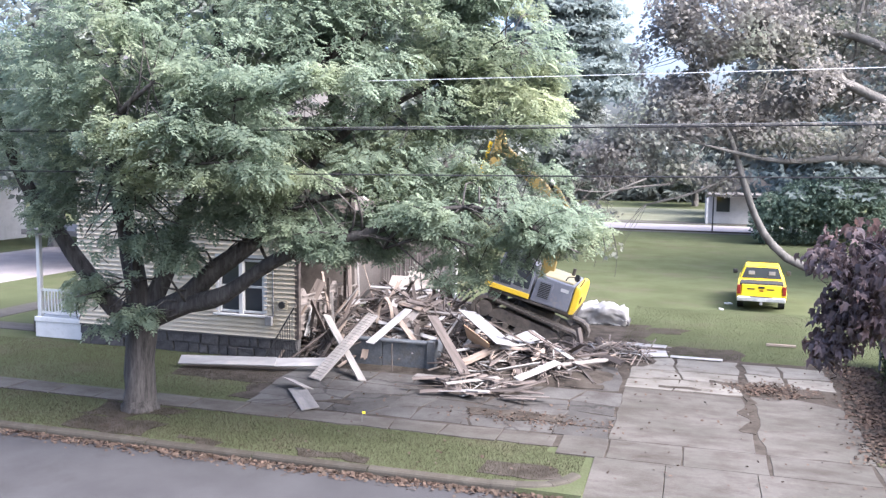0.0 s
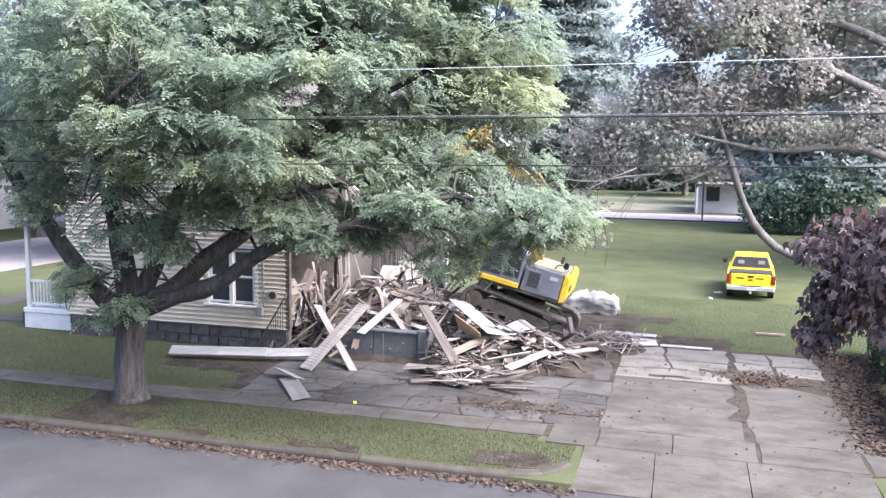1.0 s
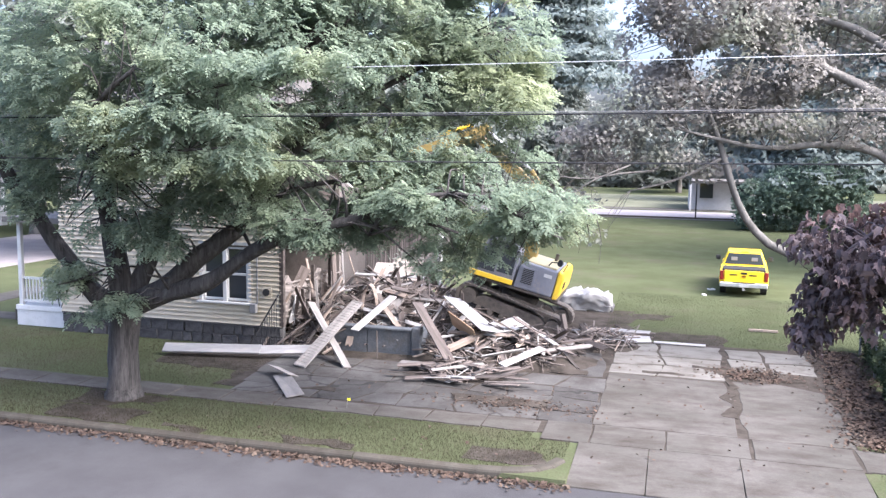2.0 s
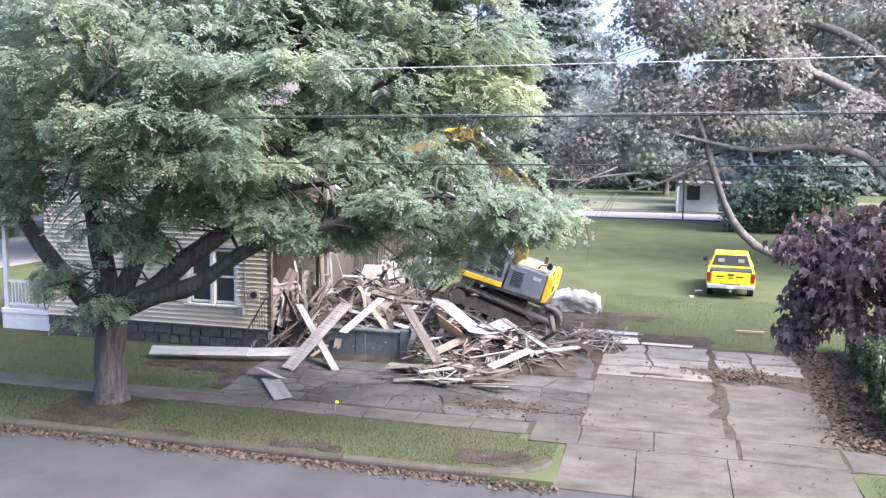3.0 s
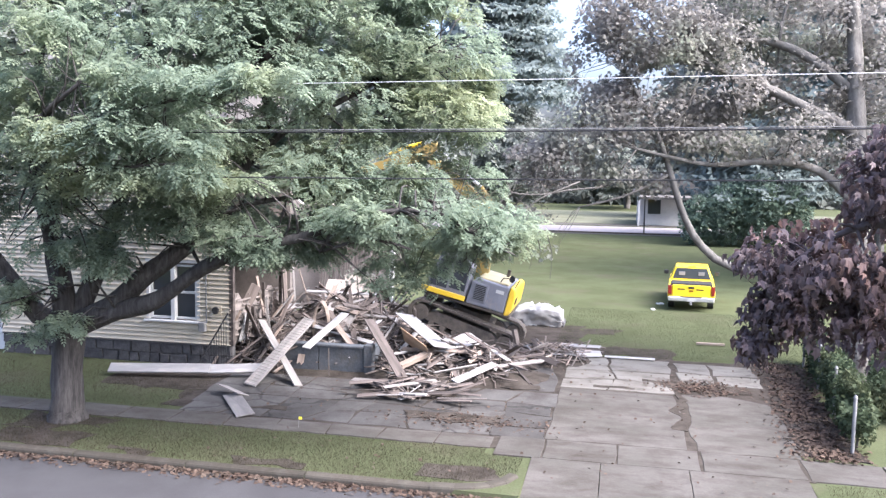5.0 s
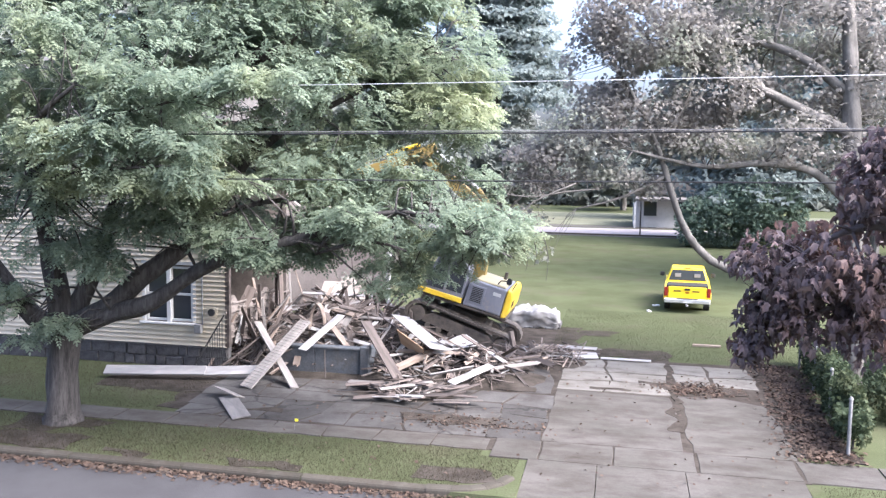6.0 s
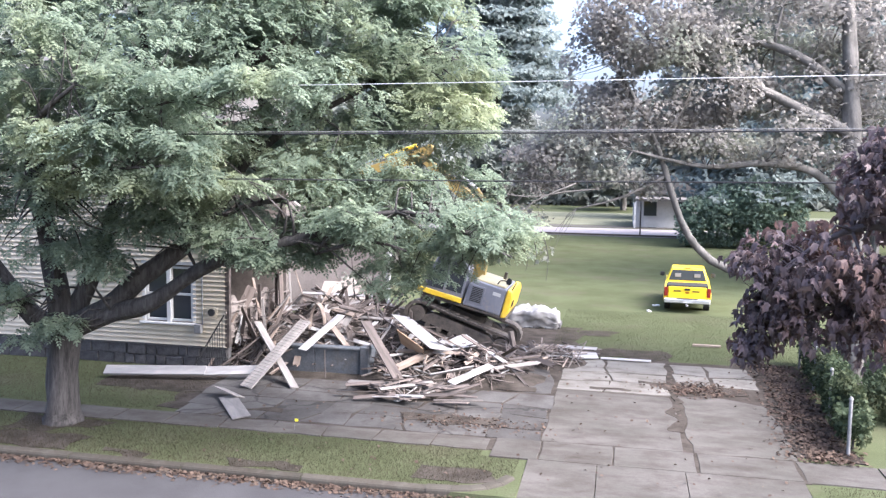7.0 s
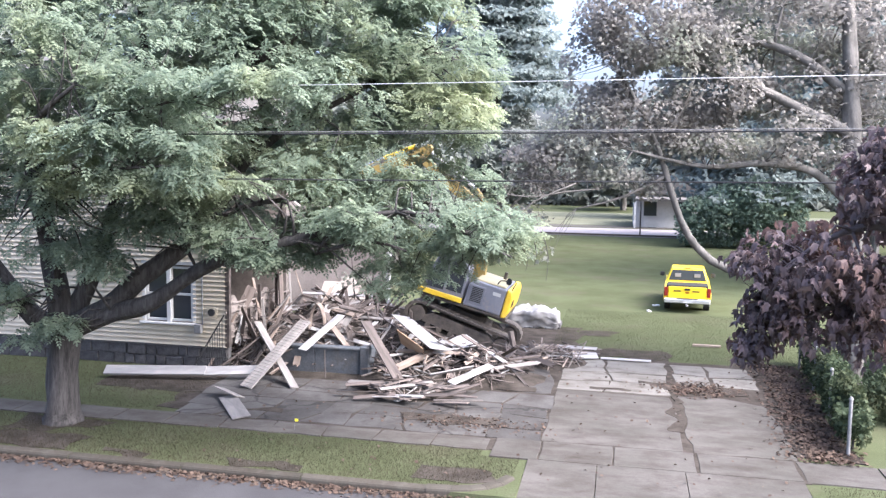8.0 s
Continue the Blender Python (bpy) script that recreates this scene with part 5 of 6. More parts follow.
# ---- trees ----
BLOB_A = [
    (-2.89, 17.5, 5.10, 0.45, 0.6, 0.50),
    (-3.49, 17.5, 5.50, 0.36, 0.5, 0.30),
    (-7.24, 15.5, 6.64, 0.64, 0.6, 0.42),
    (-6.64, 14.2, 5.14, 0.49, 0.4, 0.27),
    (-4.45, 16.5, 5.48, 1.30, 1.2, 0.75),
    (-3.41, 17.0, 6.52, 1.00, 1.2, 0.66),
    (-3.95, 16.0, 5.20, 0.70, 0.7, 0.45),
    (-3.90, 17.0, 7.00, 0.90, 1.0, 0.50),
    (-8.80, 15.2, 7.30, 0.70, 0.8, 0.55),
    (-8.10, 15.0, 7.00, 0.60, 0.8, 0.45),
    (-9.77, 12.8, 6.72, 0.70, 0.5, 0.39),
    (-8.32, 12.7, 6.84, 0.69, 0.5, 0.39),
    (-7.16, 12.8, 6.71, 0.70, 0.5, 0.39),
    (-6.03, 12.9, 6.81, 0.66, 0.5, 0.35),
    (-9.72, 12.7, 5.91, 0.69, 0.5, 0.35),
    (-8.27, 12.6, 6.01, 0.69, 0.5, 0.36),
    (-7.02, 12.7, 5.98, 0.69, 0.5, 0.36),
    (-9.68, 12.9, 5.20, 0.71, 0.5, 0.31),
    (-8.16, 12.8, 5.23, 0.66, 0.5, 0.31),
    (-7.04, 12.9, 5.34, 0.53, 0.5, 0.31),
    (-5.93, 12.9, 6.04, 0.53, 0.5, 0.31),
    (-9.67, 13.0, 7.68, 0.80, 0.6, 0.44),
    (-7.87, 13.0, 7.65, 0.80, 0.6, 0.44),
    (-5.24, 13.1, 6.87, 0.54, 0.4, 0.27),
    (-11.87, 15.0, 2.10, 0.46, 0.5, 0.29),
    (-12.11, 15.0, 2.84, 0.46, 0.6, 0.36),
    (-7.52, 17.5, 6.66, 1.08, 1.2, 0.96),
    (-8.19, 17.5, 4.81, 0.96, 1.0, 0.72),
    (-11.31, 17.5, 7.79, 1.32, 1.2, 0.84),
    (-6.48, 17.5, 5.58, 1.08, 1.0, 0.72),
    (-5.34, 17.5, 6.31, 0.96, 1.0, 0.72),
    (-7.64, 17.5, 7.99, 1.08, 1.2, 0.84),
    (-6.11, 16.5, 4.31, 0.79, 0.8, 0.34),
    (-8.88, 16.5, 4.35, 0.68, 0.8, 0.45),
    (-4.58, 17.8, 8.35, 1.10, 1.2, 0.85),
    (-3.22, 17.8, 7.04, 0.55, 1.0, 0.67),
    (-4.73, 14.5, 4.62, 0.71, 0.4, 0.28),
    (-3.51, 14.6, 4.85, 0.7, 0.4, 0.28),
    (-5.76, 14.4, 4.34, 0.56, 0.4, 0.25),
    (-6.57, 14.5, 3.9, 0.47, 0.35, 0.23),
    (-2.65, 14.9, 4.3, 0.6, 0.4, 0.3),
    (-11.3, 14.2, 3.97, 0.76, 0.6, 0.43),
    (-9.15, 14.6, 4.39, 0.75, 0.6, 0.43),
    (-7.86, 14.6, 4.37, 0.63, 0.5, 0.37),
    (-12.32, 14.4, 4.48, 0.77, 0.7, 0.55),
    (-7.97, 14, 5.42, 0.81, 0.8, 0.51),
    (-7.38, 14.8, 5.12, 0.64, 0.6, 0.42),
    (-11.03, 14.3, 3.21, 0.38, 0.4, 0.27),
    (-4.3, 15.6, 3.55, 0.6, 0.6, 0.5),
    (-3.4, 15.6, 3.5, 0.5, 0.5, 0.42),
    (-3.0, 15.5, 4.3, 0.7, 0.5, 0.45),
    (-5.6, 14.6, 4.35, 0.8, 0.5, 0.3),
    (-7.2, 14.4, 4.2, 0.8, 0.5, 0.35),
    (-4.6, 15.9, 4.9, 0.7, 0.7, 0.5),
    (-3.85, 16.0, 3.75, 0.75, 0.8, 0.6),
    (-2.65, 16.2, 4.1, 0.6, 0.7, 0.4),
    (-13.82, 15.0, 6.48, 2.3, 2.5, 1.84),
    (-10.67, 14.0, 7.24, 1.98, 2.0, 1.56),
    (-11.24, 14.5, 5.37, 1.42, 1.6, 0.98),
    (-9.95, 16.0, 8.16, 2.31, 2.2, 1.5),
    (-8.75, 13.5, 6.2, 1.48, 1.6, 1.19),
    (-8.17, 15.0, 6.49, 1.51, 1.8, 1.08),
    (-7.47, 16.0, 7.89, 1.79, 2.2, 1.35),
    (-7.84, 16.5, 5.9, 1.52, 1.6, 0.94),
    (-6.3, 17.0, 8.25, 1.75, 2.0, 1.29),
    (-5.63, 16.5, 6.82, 1.59, 1.8, 1.02),
    (-4.5, 17.5, 8.3, 1.53, 2.0, 1.18),
    (-3.53, 17.5, 7.71, 1.11, 1.6, 0.93),
    (-5.93, 16.0, 5.24, 1.56, 1.5, 0.78),
    (-6.67, 15.5, 4.46, 1.21, 1.2, 0.66),
    (-4.99, 16.0, 4.37, 1.33, 1.2, 0.61),
    (-3.62, 16.0, 4.41, 1.2, 1.2, 0.65),
    (-2.34, 16.3, 4.32, 0.88, 1.0, 0.55),
    (-10.25, 14.6, 3.97, 0.55, 0.8, 0.44),
    (-10.22, 13.6, 4.67, 0.61, 0.7, 0.41),
    (-11.01, 14.9, 2.28, 0.62, 0.4, 0.25),
    (-3.5, 16.0, 3.54, 0.77, 0.8, 0.44),
    (-11.93, 14.6, 2.45, 0.45, 0.5, 0.45),
    (-8.26, 14.5, 4.89, 0.84, 0.8, 0.42),
    (-11.2, 15.5, 10.42, 3.37, 3.0, 2.02),
    (-7.04, 17.0, 10.66, 3.49, 3.0, 2.09),
    (-8.99, 16.0, 12.62, 2.89, 3.0, 1.78),
    (-7.57, 15.4, 3.75, 0.50, 0.5, 0.28),
    (-6.83, 15.2, 3.93, 0.60, 0.6, 0.32),
    (-6.14, 15.2, 4.12, 0.55, 0.5, 0.30),
    (-5.74, 15.5, 3.78, 0.40, 0.4, 0.22),
    (-6.71, 15.6, 3.56, 0.35, 0.4, 0.20),
    (-4.03, 14.6, 4.68, 0.60, 0.5, 0.30),
    (-3.21, 14.6, 4.79, 0.60, 0.5, 0.30),
    (-4.52, 14.5, 4.43, 0.50, 0.4, 0.24),
    (-2.53, 14.8, 4.66, 0.50, 0.4, 0.25),
    (-3.72, 17.8, 8.33, 0.90, 1.2, 0.80),
    (-4.04, 17.8, 8.92, 1.00, 1.2, 0.70),
    (-4.28, 17.6, 7.61, 0.80, 1.0, 0.60),
    (-9.04, 14.8, 3.89, 0.60, 0.5, 0.30),
    (-9.77, 14.6, 3.55, 0.45, 0.5, 0.30),
]
LIMB_A = [
    [(-11.52, 15.78, -0.2, 0.5), (-11.54, 15.76, 0.04, 0.4), (-11.54, 15.72, 0.3, 0.34), (-11.45, 15.68, 1.33, 0.31), (-11.33, 15.7, 2.18, 0.34)],
    [(-11.34, 15.7, 1.94, 0.26), (-12.06, 15.6, 2.28, 0.21), (-12.51, 15.5, 2.87, 0.18), (-13.12, 15.3, 3.82, 0.16), (-13.94, 15.2, 4.98, 0.13), (-14.62, 15.0, 6.71, 0.09)],
    [(-11.44, 15.7, 2.05, 0.26), (-11.5, 15.6, 3.02, 0.22), (-11.6, 15.5, 3.97, 0.2), (-11.6, 15.3, 5.37, 0.15), (-11.6, 15.2, 7.06, 0.1), (-11.27, 15.2, 9.36, 0.06)],
    [(-11.3, 15.75, 2.17, 0.22), (-10.91, 16.0, 3.24, 0.19), (-10.62, 16.1, 4.08, 0.17), (-10.33, 16.2, 5.04, 0.14), (-9.77, 16.3, 6.58, 0.1), (-9.93, 16.4, 8.68, 0.07)],
    [(-11.2, 15.7, 2.12, 0.26), (-10.33, 15.6, 2.54, 0.23), (-9.48, 15.5, 3.24, 0.2), (-8.71, 15.7, 3.82, 0.18), (-8.23, 16.0, 4.62, 0.16), (-7.62, 16.3, 5.55, 0.13), (-7.21, 16.5, 6.6, 0.11), (-7.56, 16.6, 7.58, 0.1), (-7.34, 16.8, 8.24, 0.07), (-7.44, 16.9, 9.63, 0.05)],
    [(-11.2, 15.7, 2.06, 0.24), (-10.14, 15.5, 2.45, 0.2), (-9.06, 15.2, 2.78, 0.18), (-7.97, 15.0, 3.47, 0.15), (-6.93, 14.8, 3.96, 0.125), (-5.88, 14.7, 4.16, 0.095), (-5.01, 14.7, 4.47, 0.07), (-3.98, 14.8, 4.72, 0.045), (-3.06, 14.9, 4.51, 0.03), (-2.18, 15.2, 4.09, 0.016)],
    [(-7.56, 16.6, 7.58, 0.09), (-6.96, 16.8, 8.0, 0.07), (-6.3, 17.0, 8.59, 0.05), (-5.89, 17.2, 9.53, 0.03)],
    [(-7.62, 16.3, 5.55, 0.1), (-6.6, 16.5, 6.37, 0.08), (-5.5, 16.8, 6.96, 0.06), (-4.42, 17.2, 7.68, 0.045), (-3.52, 17.4, 7.92, 0.03)],
    [(-8.65, 15.6, 3.83, 0.08), (-7.52, 15.8, 4.65, 0.06), (-6.2, 16.1, 4.89, 0.045), (-4.85, 16.3, 5.03, 0.034), (-3.26, 16.4, 4.73, 0.02)],
    [(-11.45, 15.6, 3.0, 0.14), (-11.0, 14.4, 4.6, 0.1), (-10.2, 13.2, 6.0, 0.06), (-9.0, 12.8, 6.8, 0.03)],
    [(-10.2, 13.2, 6.0, 0.05), (-8.8, 12.8, 6.2, 0.04), (-7.4, 12.8, 6.5, 0.025), (-6.2, 12.9, 6.7, 0.012)],
    [(-11.0, 14.4, 4.6, 0.07), (-9.8, 13.1, 5.2, 0.05), (-8.4, 12.8, 5.4, 0.03), (-7.2, 12.9, 5.5, 0.015)],
    [(-5.01, 14.7, 4.47, 0.06), (-5.44, 14.7, 3.92, 0.04), (-4.58, 14.7, 4.21, 0.03), (-3.76, 14.8, 4.02, 0.02)],
    [(-3.98, 14.8, 4.72, 0.05), (-3.15, 14.8, 4.65, 0.035), (-2.46, 15.0, 4.2, 0.025), (-1.91, 15.1, 3.96, 0.012)],
]
street_tree = tree("street_tree", "large green shade tree with spreading low limbs", LIMB_A, BLOB_A, 104000, FROND, FROND_F, 0.215, M["leaf_a"], M["bark"], 11, gap=0.75, cut=-0.08, droop=(0.35, 0.35), roll=0.4, twigs=5, shell=2.4)
for pts in [
    [(-1.6, 16.0, 4.2, 0.012), (-1.54, 16.0, 3.94, 0.008), (-1.58, 16.0, 3.72, 0.004)],
    [(-1.42, 16.0, 4.26, 0.012), (-1.32, 16.0, 3.89, 0.008), (-1.35, 16.0, 3.44, 0.004)],
    [(-1.81, 16.0, 4.03, 0.01), (-1.7, 16.0, 3.84, 0.006), (-1.74, 16.0, 3.61, 0.003)],
]:
    part("twig", tube(bmesh.new(), pts, 5), M["bark"], street_tree)
BLOB_B = [
    (-0.18, 23.5, 9.45, 1.13, 1.0, 0.80),
    (0.18, 23.5, 7.82, 1.13, 1.0, 0.80),
    (-0.66, 23.0, 6.53, 0.94, 1.0, 0.63),
    (-1.68, 23.0, 6.07, 0.87, 1.0, 0.55),
    (1.04, 24.0, 8.77, 1.15, 1.0, 0.98),
    (1.52, 23.5, 6.86, 1.13, 1.0, 0.72),
    (-2.07, 22.5, 5.24, 0.77, 0.8, 0.43),
    (-0.32, 22.5, 5.42, 0.92, 0.8, 0.38),
    (-2.52, 22.5, 5.76, 0.69, 0.8, 0.46),
    (-2.48, 22.5, 4.12, 0.77, 0.6, 0.43),
    (-3.22, 22.5, 3.41, 0.62, 0.6, 0.34),
    (-2.02, 22.5, 3.38, 0.43, 0.5, 0.28),
    (2.67, 24.5, 9.27, 1.34, 1.0, 1.01),
    (2.83, 24.0, 7.56, 1.15, 1.0, 0.82),
    (-0.42, 23.0, 8.22, 1.33, 1.5, 1.33),
    (0.98, 23.0, 9.06, 1.6, 1.8, 1.16),
    (-0.93, 22.5, 6.58, 1.32, 1.2, 0.88),
    (-1.79, 22.5, 5.84, 1.03, 1.0, 0.74),
    (0.34, 23.0, 7.05, 1.47, 1.5, 1.03),
    (2.21, 23.5, 7.52, 1.63, 1.5, 1.18),
    (2.07, 23.0, 6.33, 1.46, 1.2, 0.73),
    (3.93, 23.5, 6.51, 1.61, 1.5, 0.88),
    (3.46, 25.0, 9.33, 2.32, 2.0, 1.39),
    (5.03, 25.0, 9.75, 1.83, 2.0, 1.22),
    (4.99, 25.0, 7.8, 1.84, 1.8, 1.23),
    (6.38, 25.0, 8.39, 1.51, 2.0, 1.82),
    (0.41, 23.0, 5.14, 0.89, 0.6, 0.45),
    (5.71, 24.0, 5.96, 1.18, 1.2, 0.88),
    (2.75, 25.0, 12.06, 3.85, 3.0, 2.0),
    (7.93, 25.0, 7.94, 2.24, 3.0, 2.99),
    (-0.53, 22.8, 9.34, 1.00, 1.2, 0.90),
    (0.14, 22.8, 8.47, 1.10, 1.2, 0.80),
    (0.90, 23.2, 9.38, 1.20, 1.2, 0.90),
    (1.30, 23.0, 7.91, 1.10, 1.2, 0.80),
    (2.01, 23.5, 8.83, 1.20, 1.2, 0.90),
    (-0.77, 22.6, 8.10, 0.70, 0.8, 0.40),
    (0.46, 22.6, 7.45, 1.00, 1.0, 0.50),
    (-0.05, 23.0, 9.94, 1.00, 1.2, 0.70),
]
LIMB_B = [
    [(6.18, 24.2, -0.22, 0.4), (6.07, 24.2, 2.38, 0.34), (5.91, 24.2, 5.22, 0.3), (5.78, 24.4, 7.89, 0.24), (5.63, 24.6, 10.11, 0.16), (5.39, 24.7, 12.31, 0.08)],
    [(5.84, 24.2, 6.55, 0.2), (4.58, 24.2, 7.21, 0.16), (3.39, 24.0, 7.78, 0.12), (2.64, 23.8, 7.99, 0.07), (1.31, 23.6, 8.71, 0.03)],
    [(5.8, 24.4, 7.59, 0.17), (4.71, 24.5, 8.49, 0.14), (3.86, 24.6, 8.93, 0.12), (3.13, 24.6, 9.03, 0.09), (1.79, 24.4, 8.89, 0.05), (0.58, 24.0, 9.07, 0.025)],
    [(5.95, 24.2, 4.63, 0.16), (4.91, 24.0, 5.58, 0.13), (3.57, 23.6, 5.78, 0.1), (2.13, 23.3, 5.68, 0.075), (0.67, 23.0, 5.95, 0.05), (-0.64, 22.7, 6.3, 0.025)],
    [(6.07, 24.2, 2.38, 0.2), (4.48, 24.0, 2.97, 0.15), (2.87, 23.8, 2.95, 0.13), (2.03, 23.6, 3.5, 0.12), (1.55, 23.4, 4.25, 0.105), (1.17, 23.3, 5.3, 0.09), (0.81, 23.2, 6.33, 0.075), (0.33, 23.1, 7.27, 0.055), (-0.35, 23.0, 8.36, 0.03)],
    [(1.16, 23.3, 5.44, 0.05), (-0.02, 23.1, 4.83, 0.035), (-1.18, 22.9, 4.51, 0.02)],
    [(0.81, 23.2, 6.33, 0.05), (1.49, 23.2, 7.21, 0.04), (1.72, 23.2, 8.36, 0.03), (1.25, 23.2, 9.66, 0.02)],
    [(3.86, 24.6, 8.93, 0.06), (3.96, 24.6, 9.71, 0.04), (4.2, 24.6, 10.58, 0.025)],
    [(-0.6, 22.8, 5.05, 0.03), (-1.47, 22.5, 4.96, 0.026), (-2.18, 22.3, 4.83, 0.022), (-2.73, 22.2, 4.84, 0.018), (-2.93, 22.2, 4.86, 0.016), (-3.19, 22.1, 4.64, 0.013), (-3.53, 22.0, 4.49, 0.01), (-4.07, 22.0, 4.15, 0.006)],
    [(-1.19, 22.6, 5.19, 0.026), (-2.04, 22.3, 4.81, 0.022), (-2.34, 22.2, 4.63, 0.018), (-2.47, 22.2, 4.5, 0.016), (-2.84, 22.1, 4.4, 0.013), (-3.2, 22.0, 4.3, 0.01), (-3.72, 22.0, 4.33, 0.006)],
    [(-2.93, 22.2, 4.88, 0.012), (-3.02, 22.2, 5.04, 0.008), (-3.12, 22.1, 5.26, 0.005)],
    [(-2.47, 22.2, 4.5, 0.01), (-2.69, 22.2, 4.65, 0.008), (-2.84, 22.2, 4.76, 0.005)],
]
# the limbs stand out before the thin crown
LIMB_B = [[(x * 0.97, y * 0.97, 5.5 + (z - 5.5) * 0.97, r * 0.85) for x, y, z, r in pts] for pts in LIMB_B]
LIMB_B[0].insert(0, (6.0, 23.5, -0.4, 0.36))
tree("maple", "thinning brown-leaved maple with grey limbs", LIMB_B, BLOB_B, 104000, MAPLE, MAPLE_F, 0.105, M["leaf_b"], M["bark_grey"], 12, gap=0.8, cut=-0.06, droop=(0.5, 0.6), twigs=16)
BLOB_C = [
    (1.33, 7.2, 4.91, 0.41, 0.5, 0.27),
    (1.63, 7.0, 4.77, 0.39, 0.6, 0.48),
    (1.84, 7.0, 5.42, 0.26, 0.5, 0.34),
    (1.19, 7.2, 4.36, 0.27, 0.4, 0.27),
    (1.53, 7.0, 4.37, 0.35, 0.4, 0.26),
    (1.84, 6.8, 4.46, 0.25, 0.5, 0.38),
    (1.92, 7.0, 5.72, 0.13, 0.4, 0.21),
    (1.29, 7.1, 4.65, 0.4, 0.4, 0.27),
    (2.22, 6.8, 5.15, 0.41, 0.8, 0.62),
    (1.06, 7.3, 4.1, 0.16, 0.3, 0.16),
    (1.04, 7.2, 4.77, 0.27, 0.3, 0.14),
    (3.6, 5.4, 5.6, 1.0, 1.0, 0.8),
    (4.6, 4.6, 6.6, 1.5, 1.5, 1.1),
]
LIMB_C = [
    [(4.6, 4.6, -0.2, 0.2), (4.5, 4.7, 2.0, 0.16), (4.2, 5.0, 3.6, 0.12), (3.6, 5.6, 4.4, 0.1), (3.0, 6.1, 4.7, 0.09), (2.37, 6.6, 4.68, 0.09), (2.08, 6.7, 5.07, 0.06), (1.83, 6.9, 5.13, 0.035), (1.52, 7.1, 4.97, 0.02), (1.22, 7.2, 4.68, 0.01)],
    [(2.08, 6.7, 5.07, 0.05), (1.94, 6.8, 4.72, 0.03), (1.65, 7.0, 4.5, 0.018), (1.28, 7.2, 4.27, 0.009)],
    [(2.37, 6.6, 4.68, 0.06), (2.01, 6.8, 5.55, 0.035), (1.82, 7.0, 5.68, 0.015)],
]
tree("copper_maple", "dark copper-leaved maple close to the window", LIMB_C, BLOB_C, 17000, MAPLE_HUNG, MAPLE_F, 0.085, M["leaf_c"], M["bark_near"], 13, gap=2.2, cut=-0.2, droop=(0.9, 0.5), twigs=5, shell=1.6, limb_n=7)


def far_tree(x, y, h, r, seed, leaf="leaf_d", name="tree", label="hazy green tree beyond the lots", low=0.25):
    rr = random.Random(seed)
    blobs = []
    for i in range(9):
        u = rr.uniform(low, 0.95)
        w = r * (1.1 - 0.6 * u)
        a = rr.uniform(0, 6.28)
        blobs.append((x + w * 0.6 * math.cos(a), y + w * 0.6 * math.sin(a), h * u, w * 0.62, w * 0.62, h * 0.16))
    limbs = [[(x, y, -0.2, 0.03 * h), (x, y, h * 0.3, 0.022 * h), (x + 0.3, y, h * 0.8, 0.008 * h)]]
    for i in range(4):
        a = rr.uniform(0, 6.28)
        limbs.append([(x, y, h * (0.2 + 0.1 * i), 0.012 * h), (x + 0.5 * r * math.cos(a), y + 0.5 * r * math.sin(a), h * (0.4 + 0.1 * i), 0.005 * h)])
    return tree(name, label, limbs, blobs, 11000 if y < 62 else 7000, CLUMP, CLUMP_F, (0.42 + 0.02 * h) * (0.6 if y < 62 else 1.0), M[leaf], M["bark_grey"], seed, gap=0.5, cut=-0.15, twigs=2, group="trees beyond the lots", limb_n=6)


def conifer(x, y, h, r, seed, low=0.3):
    rng = np.random.default_rng(seed)
    t = thing("spruce", "tall dark blue-green spruce", "tree", group="spruces")
    part("trunk", tube(bmesh.new(), [(x, y, -0.2, 0.2), (x, y, h, 0.04)], 8), M["bark_grey"], t)
    P, Y = [], []
    for i in range(13000):
        u = rng.random() ** 0.7
        z = h * (low + (1 - low) * (1 - u))
        a = rng.uniform(0, 6.283)
        w = r * u * (0.75 + 0.3 * noise.noise((math.cos(a) * 2, math.sin(a) * 2, z * 1.1)) + 0.2 * math.sin(z * 5)) * rng.random() ** 0.5
        P.append((x + w * math.cos(a), y + w * math.sin(a), z - 0.2 * w))
        Y.append(a)
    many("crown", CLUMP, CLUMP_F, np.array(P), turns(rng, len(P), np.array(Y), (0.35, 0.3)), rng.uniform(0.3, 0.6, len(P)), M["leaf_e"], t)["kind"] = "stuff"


conifer(-8.9, 60, 27, 6.6, 31, 0.42)
conifer(11.5, 71, 32, 9.0, 36, 0.14)
conifer(12.5, 46, 26, 7.0, 33)
conifer(19.5, 52, 28, 8.0, 34)
for i, (x, y, h, rad) in enumerate([(-34, 96, 17, 8), (-24, 104, 19, 9), (-14, 100, 16, 8), (0.2, 125, 15, 6), (6, 108, 16, 8), (15, 104, 17, 8), (26, 100, 18, 8), (-46, 90, 18, 9), (-58, 80, 18, 9),
                                    (-42, 60, 14, 6), (-20, 60, 15, 6), (-30, 48, 13, 5), (-27, 78, 15, 7), (20, 74, 14, 6), (30, 60, 16, 7), (-13, 48, 12, 4.5), (-21, 40, 19, 6.5), (-29, 38, 18, 6.5), (-13.5, 41, 17, 5.5), (9.5, 73, 25, 7), (-38, 44, 19, 7), (-8.2, 56, 10, 4.0)]):
    far_tree(x, y, h, rad, 60 + i)

